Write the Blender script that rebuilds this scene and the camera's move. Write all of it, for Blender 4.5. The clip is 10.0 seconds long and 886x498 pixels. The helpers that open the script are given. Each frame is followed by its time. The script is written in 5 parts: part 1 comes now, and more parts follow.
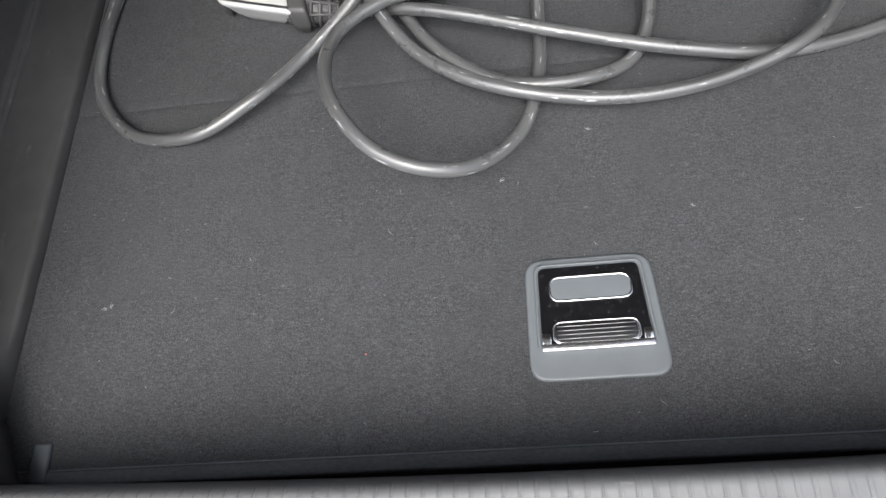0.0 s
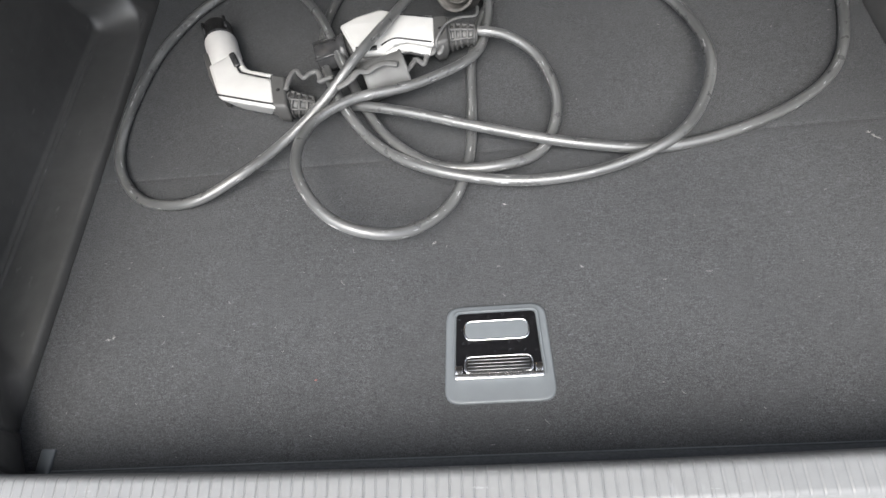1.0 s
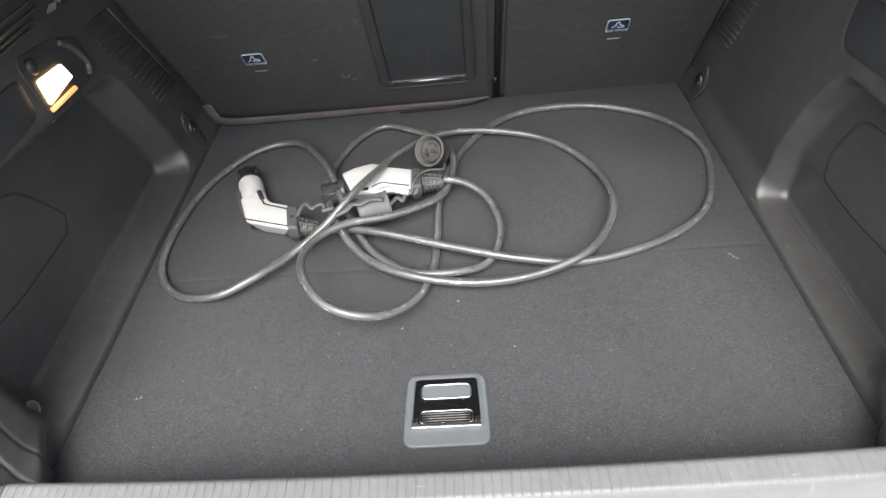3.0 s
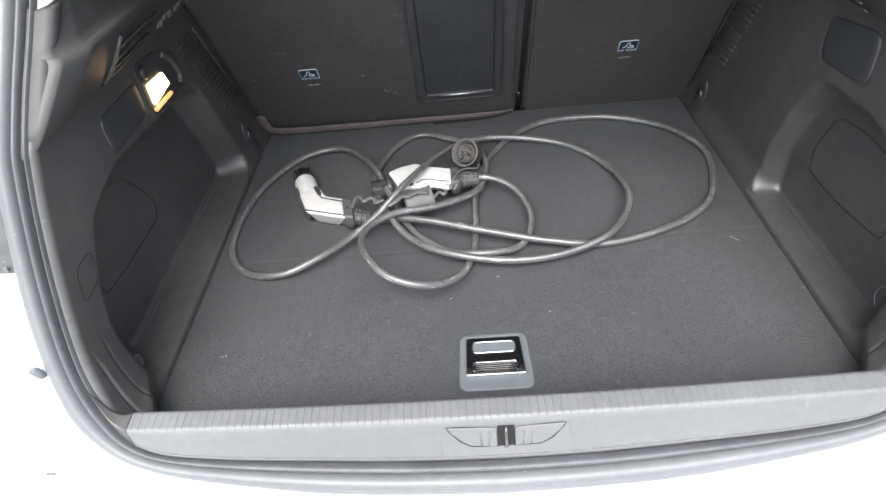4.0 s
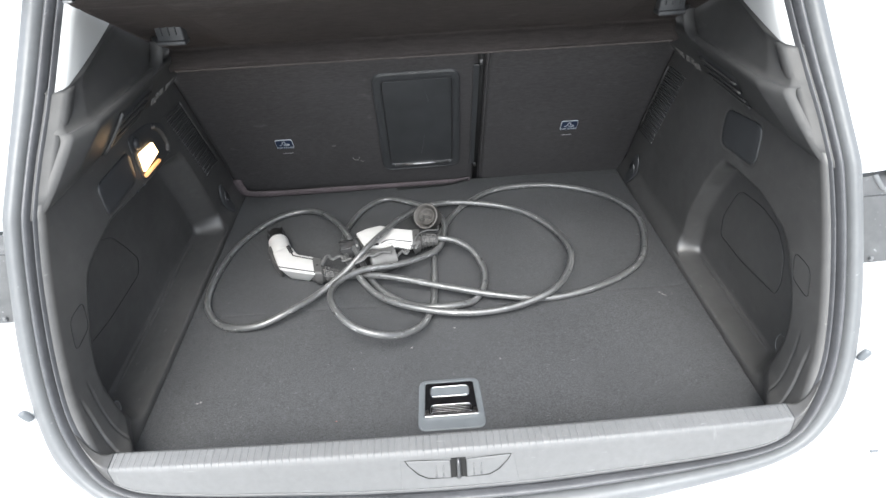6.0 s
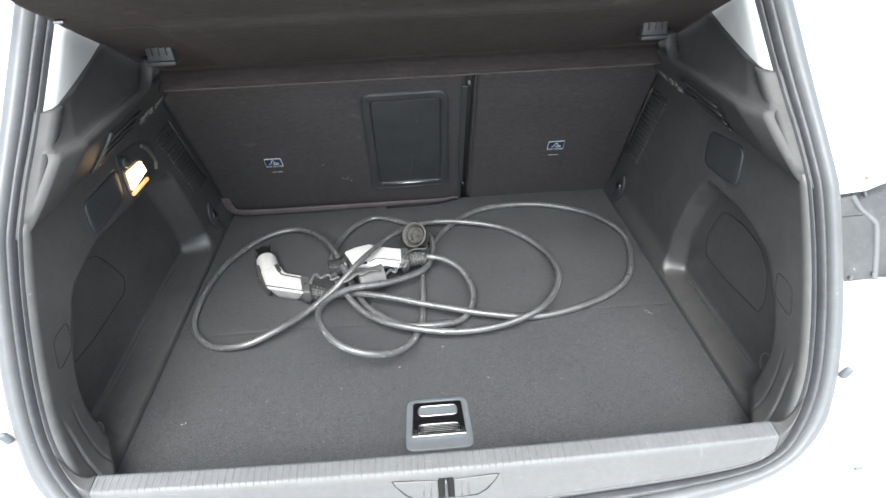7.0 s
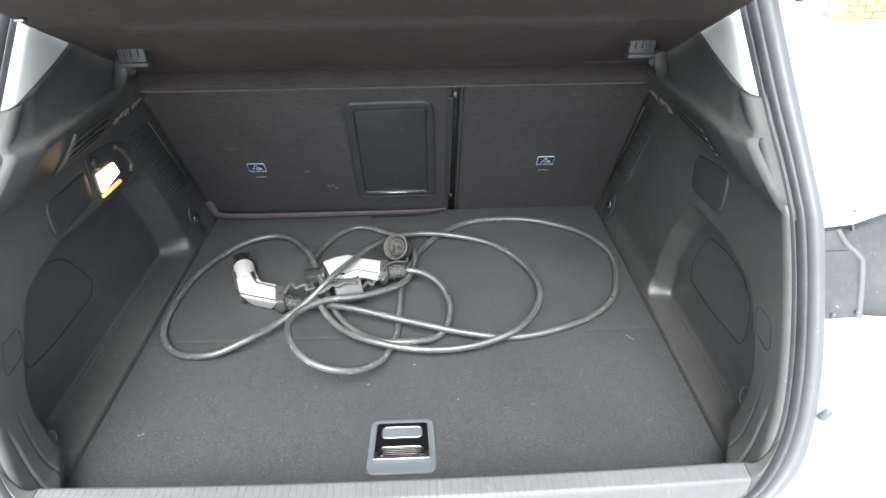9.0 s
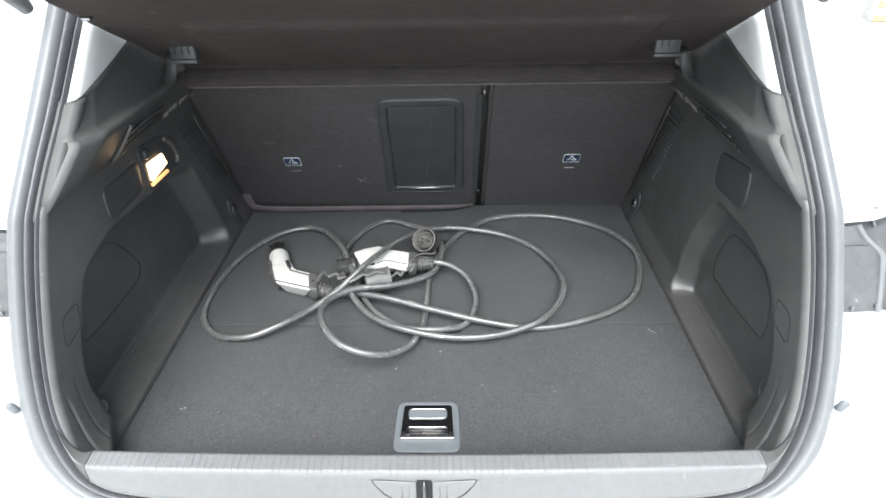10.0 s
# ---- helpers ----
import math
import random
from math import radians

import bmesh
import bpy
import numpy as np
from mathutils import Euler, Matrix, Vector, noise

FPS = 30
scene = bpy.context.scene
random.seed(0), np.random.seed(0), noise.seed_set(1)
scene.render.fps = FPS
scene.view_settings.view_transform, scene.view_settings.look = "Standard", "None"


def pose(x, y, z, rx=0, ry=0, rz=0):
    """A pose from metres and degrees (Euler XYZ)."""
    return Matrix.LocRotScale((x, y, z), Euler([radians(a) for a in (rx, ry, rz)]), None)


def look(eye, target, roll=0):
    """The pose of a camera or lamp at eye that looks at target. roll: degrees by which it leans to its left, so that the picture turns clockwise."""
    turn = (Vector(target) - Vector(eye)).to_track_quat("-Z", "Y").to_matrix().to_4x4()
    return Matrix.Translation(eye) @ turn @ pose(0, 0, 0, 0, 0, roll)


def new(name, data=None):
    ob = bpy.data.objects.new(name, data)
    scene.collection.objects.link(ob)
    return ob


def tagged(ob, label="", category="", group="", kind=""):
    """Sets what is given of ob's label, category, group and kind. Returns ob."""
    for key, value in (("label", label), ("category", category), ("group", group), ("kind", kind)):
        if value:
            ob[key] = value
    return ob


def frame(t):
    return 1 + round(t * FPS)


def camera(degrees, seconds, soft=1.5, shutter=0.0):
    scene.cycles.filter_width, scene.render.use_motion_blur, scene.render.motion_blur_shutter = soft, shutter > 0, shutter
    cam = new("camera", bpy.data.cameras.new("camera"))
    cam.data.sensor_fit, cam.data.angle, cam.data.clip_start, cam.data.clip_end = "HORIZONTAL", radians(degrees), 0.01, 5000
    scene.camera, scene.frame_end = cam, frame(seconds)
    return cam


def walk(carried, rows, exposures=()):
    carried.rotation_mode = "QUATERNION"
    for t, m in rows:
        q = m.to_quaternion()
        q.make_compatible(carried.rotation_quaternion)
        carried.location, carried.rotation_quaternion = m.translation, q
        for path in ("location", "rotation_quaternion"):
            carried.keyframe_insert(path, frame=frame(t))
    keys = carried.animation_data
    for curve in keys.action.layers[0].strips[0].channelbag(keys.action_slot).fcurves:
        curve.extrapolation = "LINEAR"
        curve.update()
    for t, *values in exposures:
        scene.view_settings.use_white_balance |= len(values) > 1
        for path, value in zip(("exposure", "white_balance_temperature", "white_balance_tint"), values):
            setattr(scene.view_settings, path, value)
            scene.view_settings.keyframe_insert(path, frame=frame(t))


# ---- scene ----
from mathutils import geometry

cam = camera(76.6, 10.0)
PATH = [
    (0, (-0.076, 0.006, 0.474), (-0.268, 0.754, -1.371), -18.1),
    (0.5, (-0.065, -0.01, 0.528), (-0.243, 0.802, -1.291), -15.7),
    (1, (0.004, -0.058, 0.578), (-0.178, 0.89, -1.173), -13.6),
    (1.5, (0.028, -0.124, 0.623), (-0.139, 0.975, -1.04), -11.4),
    (2, (0.031, -0.188, 0.65), (-0.126, 1.043, -0.919), -9.7),
    (2.5, (0.065, -0.226, 0.681), (-0.093, 1.097, -0.81), -9.2),
    (2.7, (0.071, -0.23, 0.68), (-0.076, 1.129, -0.78), -8.5),
    (3.8, (-0.019, -0.369, 0.725), (-0.123, 1.095, -0.634), -6.8),
    (4, (-0.024, -0.405, 0.728), (-0.126, 1.072, -0.616), -6.7),
    (4.5, (-0.023, -0.448, 0.747), (-0.109, 1.051, -0.574), -6.2),
    (5, (-0.029, -0.465, 0.769), (-0.078, 1.069, -0.514), -5.2),
    (5.5, (-0.018, -0.492, 0.787), (-0.02, 1.084, -0.444), -4.0),
    (7, (-0.01, -0.5, 0.8), (0.068, 1.142, -0.34), -2.3),
    (7.5, (-0.035, -0.505, 0.803), (0.052, 1.147, -0.321), -1.9),
    (8, (-0.048, -0.494, 0.807), (0.042, 1.158, -0.315), -1.3),
    (8.5, (0.016, -0.464, 0.798), (0.098, 1.186, -0.329), -1.0),
    (9, (0.052, -0.466, 0.799), (0.106, 1.186, -0.326), -0.5),
    (9.5, (0.052, -0.492, 0.801), (0.047, 1.164, -0.32), -1.0),
    (10, (0.046, -0.513, 0.805), (0.012, 1.145, -0.313), -1.1),
]
EXPOSURES = [(0, 1.27, 6620, 10), (0.5, 1.54, 6620, 9), (1, 1.56, 6660, 9.5), (1.5, 1.44, 6700, 10.5), (2, 1.51, 6740, 10.5), (2.7, 1.61, 6740, 10.5), (4, 1.58, 6560, 10), (4.5, 1.32, 6500, 10),
             (5, 1.32, 6500, 9.5), (5.5, 1.52, 6500, 9), (7, 1.71, 6460, 7.5), (9, 1.84, 6460, 6.5), (10, 1.77, 6460, 6.5)]
walk(cam, [(t, look(eye, target, roll)) for t, eye, target, roll in PATH], EXPOSURES)

# world, sun
world = bpy.data.worlds.new("overcast_sky")
scene.world = world
world.use_nodes = True
wn, wl = world.node_tree.nodes, world.node_tree.links
sky = wn.new("ShaderNodeTexSky")
sky.sky_type = "NISHITA"
sky.sun_disc = False
sky.sun_elevation, sky.sun_rotation = radians(60), radians(189)
sky.dust_density, sky.air_density = 4.0, 1.0
soft_sky = wn.new("ShaderNodeHueSaturation")
soft_sky.inputs["Saturation"].default_value = 0.55
wl.new(sky.outputs[0], soft_sky.inputs["Color"])
wl.new(soft_sky.outputs[0], wn["Background"].inputs["Color"])
wn["Background"].inputs["Strength"].default_value = 0.15

sun = new("sun", bpy.data.lights.new("sun", "SUN"))
sun.data.energy, sun.data.angle, sun.data.color = 1.9, radians(66), (0.93, 0.985, 1.0)
sun.matrix_world = look((-0.46, -2.8, 4.9), (0, 0, 0))


# materials
def noise_at(n, l, co, scale, detail, stretch):
    """A noise texture in the object's metres, drawn out along axes."""
    t = n.new("ShaderNodeTexNoise")
    t.inputs["Scale"].default_value, t.inputs["Detail"].default_value = scale, detail
    if stretch:
        g = n.new("ShaderNodeMapping")
        g.inputs["Scale"].default_value = stretch[:3]
        if len(stretch) > 3:
            g.inputs["Rotation"].default_value = (0, 0, radians(stretch[3]))
        l.new(co.outputs["Object"], g.inputs["Vector"])
        l.new(g.outputs[0], t.inputs["Vector"])
    else:
        l.new(co.outputs["Object"], t.inputs["Vector"])
    return t


def material(name, base, rough=0.5, metal=0.0, spots=(), bump=(), spec=0.5, coat=0.0, rough_spots=None):
    """spots: (scale, detail, low, high[, stretch[, from, to]]) brightness noises; bump: (scale, detail, strength, distance[, stretch]) reliefs;
    rough_spots: (scale, detail, low, high) for the roughness."""
    mat = bpy.data.materials.new(name)
    mat.use_nodes = True
    n, l = mat.node_tree.nodes, mat.node_tree.links
    b = n["Principled BSDF"]
    b.inputs["Base Color"].default_value = (*base, 1)
    b.inputs["Roughness"].default_value = rough
    b.inputs["Metallic"].default_value = metal
    b.inputs["Specular IOR Level"].default_value = spec
    b.inputs["Coat Weight"].default_value = coat
    co = n.new("ShaderNodeTexCoord")
    shade = None
    for scale, detail, low, high, *more in spots:
        t = noise_at(n, l, co, scale, detail, more[0] if more else None)
        r = n.new("ShaderNodeMapRange")
        r.inputs["From Min"].default_value, r.inputs["From Max"].default_value = more[1:3] if len(more) > 2 else (0.3, 0.7)
        r.inputs["To Min"].default_value, r.inputs["To Max"].default_value = low, high
        l.new(t.outputs["Fac"], r.inputs["Value"])
        if shade is None:
            shade = r.outputs[0]
        else:
            k = n.new("ShaderNodeMath")
            k.operation = "MULTIPLY"
            l.new(shade, k.inputs[0]), l.new(r.outputs[0], k.inputs[1])
            shade = k.outputs[0]
    if shade is not None:
        v = n.new("ShaderNodeVectorMath")
        v.operation = "SCALE"
        v.inputs[0].default_value = base
        l.new(shade, v.inputs["Scale"])
        l.new(v.outputs[0], b.inputs["Base Color"])
    if rough_spots:
        t = noise_at(n, l, co, rough_spots[0], rough_spots[1], None)
        r = n.new("ShaderNodeMapRange")
        r.inputs["From Min"].default_value, r.inputs["From Max"].default_value = 0.35, 0.65
        r.inputs["To Min"].default_value, r.inputs["To Max"].default_value = rough_spots[2:4]
        l.new(t.outputs["Fac"], r.inputs["Value"])
        l.new(r.outputs[0], b.inputs["Roughness"])
    last = None
    for scale, detail, strength, distance, *more in bump:
        t = noise_at(n, l, co, scale, detail, more[0] if more else None)
        q = n.new("ShaderNodeBump")
        q.inputs["Strength"].default_value, q.inputs["Distance"].default_value = strength, distance
        l.new(t.outputs["Fac"], q.inputs["Height"])
        if last is not None:
            l.new(last, q.inputs["Normal"])
        last = q.outputs[0]
    if last is not None:
        l.new(last, b.inputs["Normal"])
    return mat


CARPET = material("needle_felt_carpet", (0.0545, 0.056, 0.0585), 0.95, spots=((5, 5, 0.93, 1.08), (60, 4, 0.94, 1.06), (420, 3, 0.85, 1.17, (0.4, 1, 1, 4)), (800, 2, 0.72, 1.34), (1500, 2, 0.5, 1.6), (380, 2, 1.0, 2.0, (0.3, 1, 1, 12), 0.69, 0.8), (300, 2, 1.0, 1.7, (0.35, 1, 1, -20), 0.70, 0.8)), bump=((1300, 2, 0.8, 0.0013), (500, 3, 0.35, 0.0014, (0.5, 1, 1, 6))), spec=0.2)
CARPET.node_tree.nodes["Principled BSDF"].inputs["Sheen Weight"].default_value = 0.06
SEATCLOTH = material("seat_back_felt", (0.059, 0.0568, 0.058), 0.95, spots=((5, 4, 0.92, 1.08), (420, 3, 0.85, 1.17, (0.16, 1, 1)), (1300, 2, 0.66, 1.36), (260, 2, 1.0, 1.6, (0.35, 1, 1), 0.70, 0.8), (25, 6, 1.0, 1.5, (1, 1, 2), 0.66, 0.78)), bump=((420, 3, 0.35, 0.001, (0.2, 1, 1)), (1100, 3, 0.4, 0.0008)), spec=0.2)
SHELFCLOTH = material("shelf_felt", (0.086, 0.076, 0.073), 0.95, spots=((4, 4, 0.9, 1.1), (300, 3, 0.86, 1.15, (0.12, 1, 1)), (1300, 2, 0.7, 1.32), (30, 5, 1.0, 1.35, (1, 1, 2), 0.64, 0.78)), bump=((420, 3, 0.3, 0.001, (0.2, 1, 1)), (1000, 3, 0.4, 0.0008)), spec=0.2)
PLASTIC = material("grained_dark_plastic", (0.064, 0.063, 0.062), 0.38, spots=((4, 5, 0.82, 1.18), (50, 5, 0.9, 1.12), (22, 5, 1.0, 1.5, (1, 0.4, 1.5), 0.6, 0.85), (300, 2, 1.0, 2.0, (0.3, 0.15, 1), 0.7, 0.8)), bump=((1600, 2, 0.16, 0.0005), (20, 3, 0.05, 0.002)), rough_spots=(9, 5, 0.33, 0.5), spec=0.7)
TRIMPLASTIC = material("soft_dark_trim_plastic", (0.058, 0.058, 0.058), 0.46, spots=((4, 5, 0.85, 1.15), (50, 5, 0.92, 1.1), (30, 6, 1.0, 1.7, (1, 0.4, 1.5), 0.66, 0.8)), bump=((1600, 2, 0.16, 0.0005),), spec=0.4)
SILLPLASTIC = material("scuffed_sill_plastic", (0.135, 0.137, 0.139), 0.44, spots=((6, 5, 0.92, 1.08), (90, 5, 0.94, 1.06), (30, 6, 1.0, 1.4, (3, 1, 1), 0.66, 0.8), (160, 4, 1.0, 1.8, (0.2, 1, 1), 0.7, 0.8)), bump=((1600, 2, 0.14, 0.0005),), rough_spots=(12, 5, 0.36, 0.52))
SMOOTHPLASTIC = material("smooth_dark_plastic", (0.045, 0.047, 0.05), 0.38, spots=((20, 4, 0.85, 1.15),), bump=((1200, 2, 0.06, 0.0004),))
GAP = material("dark_gap", (0.008, 0.008, 0.008), 0.9)
PALETRIM = material("pale_pillar_trim", (0.5, 0.51, 0.51), 0.6, spots=((8, 3, 0.94, 1.05),), bump=((1200, 2, 0.1, 0.0004),))
RUBBER = material("seal_rubber", (0.075, 0.077, 0.083), 0.42, spots=((14, 4, 0.85, 1.15), (120, 3, 0.9, 1.1), (200, 3, 1.0, 1.8, None, 0.7, 0.78)), bump=((300, 3, 0.08, 0.0006),))
PAINT = material("white_car_paint", (0.72, 0.735, 0.75), 0.3, spots=((3, 3, 0.95, 1.03), (80, 4, 0.96, 1.02)), coat=0.6)
# the flange's lower light is put into this grey base; lamp bay bits share it
FLANGE = material("shade_grey_flange", (0.125, 0.131, 0.136), 0.5, spots=((5, 4, 0.92, 1.08), (70, 4, 0.95, 1.05), (160, 3, 1.0, 1.6, None, 0.7, 0.78)), coat=0.15)
LAMPGREY = material("tail_lamp_housing", (0.076, 0.078, 0.080), 0.42, spots=((9, 4, 0.8, 1.2), (60, 4, 0.88, 1.15), (140, 3, 1.0, 3.0, None, 0.68, 0.76)))
GREYPLASTIC = material("satin_grey_plastic", (0.122, 0.134, 0.144), 0.42, spots=((40, 3, 0.95, 1.06),), bump=((1800, 2, 0.06, 0.0003),))
GLOSSBLACK = material("gloss_black", (0.008, 0.008, 0.009), 0.12, spots=((160, 5, 0.8, 3.0, None, 0.55, 0.8),), rough_spots=(160, 5, 0.09, 0.24))
CHROME = material("chrome", (0.9, 0.9, 0.91), 0.16, 1.0, spots=((50, 3, 0.92, 1.03),))
DULLMETAL = material("dull_metal", (0.45, 0.45, 0.46), 0.35, 1.0, spots=((80, 3, 0.8, 1.1),))
DARKSTEEL = material("dark_steel", (0.16, 0.16, 0.165), 0.35, 1.0, spots=((80, 3, 0.8, 1.1),))
CABLE = material("cable_jacket", (0.088, 0.089, 0.089), 0.36, spots=((9, 3, 0.85, 1.15, (1, 1, 1)), (150, 5, 0.6, 1.6, (0.05, 1, 1)), (70, 4, 1.0, 1.8, (0.10, 1, 1), 0.58, 0.72), (300, 3, 1.0, 4.5, (0.14, 1, 1), 0.64, 0.69)), bump=((500, 3, 0.12, 0.0004, (0.08, 1, 1)),), rough_spots=(60, 4, 0.26, 0.46), spec=0.85, coat=0.5)
CABLE.node_tree.nodes["Principled BSDF"].inputs["Coat Roughness"].default_value = 0.3
for link in list(CABLE.node_tree.links):
    if link.from_socket.name == "Object":
        CABLE.node_tree.links.new(link.from_node.outputs["UV"], link.to_socket)
PLUGWHITE = material("white_plug_shell", (0.56, 0.555, 0.545), 0.42, spots=((30, 4, 0.93, 1.04), (400, 3, 1.0, 0.9, None, 0.66, 0.75)))
PLUGGREY = material("grey_plug_rubber", (0.118, 0.118, 0.117), 0.6, spots=((40, 4, 0.8, 1.2),), bump=((500, 3, 0.2, 0.0005),))
PLUGBLACK = material("black_plug_nose", (0.026, 0.026, 0.027), 0.24, spots=((60, 4, 0.8, 2.2),))
RELIEFGREY = material("dark_grey_relief_rubber", (0.078, 0.077, 0.076), 0.5, spots=((40, 4, 0.85, 1.2), (220, 3, 1.0, 1.6, None, 0.66, 0.78)), bump=((500, 3, 0.15, 0.0005),))
SATINCHROME = material("satin_chrome", (0.86, 0.86, 0.86), 0.27, 1.0, spots=((60, 3, 0.94, 1.02),))
CAPRUBBER = material("dusty_cap_rubber", (0.085, 0.080, 0.075), 0.6, spots=((40, 4, 0.75, 1.3), (160, 4, 0.85, 1.2)), bump=((500, 3, 0.2, 0.0005),))
LABELBLUE = material("label_blue", (0.012, 0.026, 0.06), 0.5, spots=((200, 3, 0.8, 1.3),))
LABELWHITE = material("label_white", (0.6, 0.64, 0.68), 0.5, spots=((300, 3, 0.8, 1.1),))
REDTAPE = material("faded_maroon_edging", (0.098, 0.080, 0.086), 0.9, spots=((300, 3, 0.7, 1.3), (12, 3, 0.8, 1.2)), bump=((500, 2, 0.4, 0.001),))
BINDING = material("woven_edge_binding", (0.078, 0.083, 0.087), 0.7, spots=((500, 2, 0.8, 1.2, (0.4, 1, 1)), (20, 4, 0.9, 1.1)), bump=((700, 2, 0.3, 0.0006),))
TORNFOAM = material("torn_pale_foam", (0.22, 0.21, 0.20), 0.85, spots=((200, 4, 0.6, 1.2),), bump=((400, 3, 0.4, 0.001),))
DARKCHROME = material("dark_chrome", (0.36, 0.36, 0.365), 0.2, 1.0, spots=((60, 3, 0.9, 1.05),))
LINT = material("lint", (0.25, 0.25, 0.24), 0.9)
LINTRED = material("red_crumb", (0.22, 0.10, 0.09), 0.9)
CONCRETE = material("pale_paving", (0.45, 0.45, 0.44), 0.85, spots=((0.6, 5, 0.85, 1.1), (30, 5, 0.85, 1.15)), bump=((90, 4, 0.3, 0.003),))
BRICK = material("yellow_brick", (0.42, 0.33, 0.18), 0.85, spots=((1.3, 4, 0.75, 1.2), (40, 4, 0.8, 1.2)))
MORTAR = material("pale_mortar", (0.5, 0.49, 0.45), 0.9, spots=((20, 4, 0.85, 1.1),))

GLOW = bpy.data.materials.new("boot_lamp_lens")
GLOW.use_nodes = True
gb = GLOW.node_tree.nodes["Principled BSDF"]
gb.inputs["Base Color"].default_value = (0.9, 0.8, 0.65, 1)
gb.inputs["Emission Color"].default_value = (1.0, 0.66, 0.34, 1)
gb.inputs["Emission Strength"].default_value = 2.6

LENSEDGE = bpy.data.materials.new("boot_lamp_lens_edge")
LENSEDGE.use_nodes = True
gb = LENSEDGE.node_tree.nodes["Principled BSDF"]
gb.inputs["Base Color"].default_value = (0.7, 0.4, 0.2, 1)
gb.inputs["Emission Color"].default_value = (1.0, 0.48, 0.18, 1)
gb.inputs["Emission Strength"].default_value = 0.35


# shared builders
def mesh_of(name, bm, mat, smooth=True):
    me = bpy.data.meshes.new(name)
    bmesh.ops.recalc_face_normals(bm, faces=bm.faces)
    bm.to_mesh(me)
    bm.free()
    me.materials.append(mat)
    if smooth:
        me.shade_smooth()
    return me


def part(name, bm, mat, parent, label="", smooth=True):
    ob = new(name, mesh_of(name, bm, mat, smooth))
    ob.parent = parent
    if label:
        tagged(ob, label)
    return ob


def thing(name, label, category, group="", kind="", at=(0, 0, 0)):
    ob = new(name)
    ob.empty_display_size = 0.05
    ob.location = at
    return tagged(ob, label, category, group, kind)


def setting(name, bm, mat, label, category, smooth=True):
    return tagged(new(name, mesh_of(name, bm, mat, smooth)), label, category, kind="structure")


def smooth01(a, b, v):
    t = min(1.0, max(0.0, (v - a) / (b - a)))
    return t * t * (3 - 2 * t)


def lerp_table(table, v):
    """Linear look-up in rows of (key, value)."""
    if v <= table[0][0]:
        return table[0][1]
    for (a, p), (b, q) in zip(table, table[1:]):
        if v <= b:
            return p + (q - p) * (v - a) / (b - a)
    return table[-1][1]


def spline(points, per=8, closed=False):
    """Catmull-Rom through the points."""
    p = [Vector(q) for q in points]
    n = len(p)
    out = []
    for i in range(n if closed else n - 1):
        if closed:
            a, b, c, d = p[i - 1], p[i], p[(i + 1) % n], p[(i + 2) % n]
        else:
            a, b, c, d = p[max(i - 1, 0)], p[i], p[i + 1], p[min(i + 2, n - 1)]
        for k in range(per):
            t = k / per
            out.append(0.5 * (2 * b + (c - a) * t + (2 * a - 5 * b + 4 * c - d) * t * t + (3 * b - a - 3 * c + d) * t ** 3))
    if not closed:
        out.append(p[-1])
    return out


def grid(rows, closed_u=False, closed_v=False, bm=None):
    """Quads over rows of points."""
    bm = bm or bmesh.new()
    vs = [[bm.verts.new(p) for p in r] for r in rows]
    nr, nc = len(vs), len(vs[0])
    for i in range(nr if closed_u else nr - 1):
        for j in range(nc if closed_v else nc - 1):
            a, b = vs[i], vs[(i + 1) % nr]
            k = (j + 1) % nc
            bm.faces.new((a[j], a[k], b[k], b[j]))
    return bm, vs


def tube(path, radius, sides=10, bm=None, flat=1.0, up=None, caps=True):
    """A round or flattened tube; radius is one number or one per point."""
    path = [Vector(p) for p in path]
    rad = radius if isinstance(radius, (list, tuple)) else [radius] * len(path)
    rows = []
    side = None
    for i, p in enumerate(path):
        d = (path[min(i + 1, len(path) - 1)] - path[max(i - 1, 0)]).normalized()
        if up is not None:
            side = d.cross(Vector(up)).normalized()
        elif side is None:
            side = d.cross(Vector((0, 0, 1)) if abs(d.z) < 0.9 else Vector((0, 1, 0))).normalized()
        else:
            side = (side - d * side.dot(d)).normalized()
        top = side.cross(d)
        rows.append([p + side * (rad[i] * math.cos(a)) + top * (rad[i] * flat * math.sin(a)) for a in (2 * math.pi * k / sides for k in range(sides))])
    bm, vs = grid(rows, closed_v=True, bm=bm)
    if caps:
        bm.faces.new(vs[0]), bm.faces.new(list(reversed(vs[-1])))
    return bm


def box(size, at=(0, 0, 0), bevel=0.0, m=None, bm=None, segments=2):
    b = bmesh.new()
    bmesh.ops.create_cube(b, size=1)
    bmesh.ops.scale(b, vec=size, verts=b.verts)
    if bevel:
        bmesh.ops.bevel(b, geom=list(b.edges), offset=bevel, segments=segments, profile=0.5, affect="EDGES")
    bmesh.ops.transform(b, matrix=(m or Matrix.Identity(4)) @ Matrix.Translation(at) if m else Matrix.Translation(at), verts=b.verts)
    return b if bm is None else join(bm, b)


def join(bm, other):
    me = bpy.data.meshes.new("join")
    other.to_mesh(me)
    other.free()
    bm.from_mesh(me)
    bpy.data.meshes.remove(me)
    return bm


def rounded_poly(corners, radius=0.25, per=5):
    """A closed outline of flat corners rounded off; radius: share of the shorter side."""
    out = []
    n = len(corners)
    c = [Vector(q) for q in corners]
    for i in range(n):
        a, b, d = c[i - 1], c[i], c[(i + 1) % n]
        r = radius * min((a - b).length, (d - b).length)
        p, q = b + (a - b).normalized() * r, b + (d - b).normalized() * r
        for k in range(per + 1):
            t = k / per
            out.append(p * (1 - t) ** 2 + b * 2 * t * (1 - t) + q * t * t)
    return out


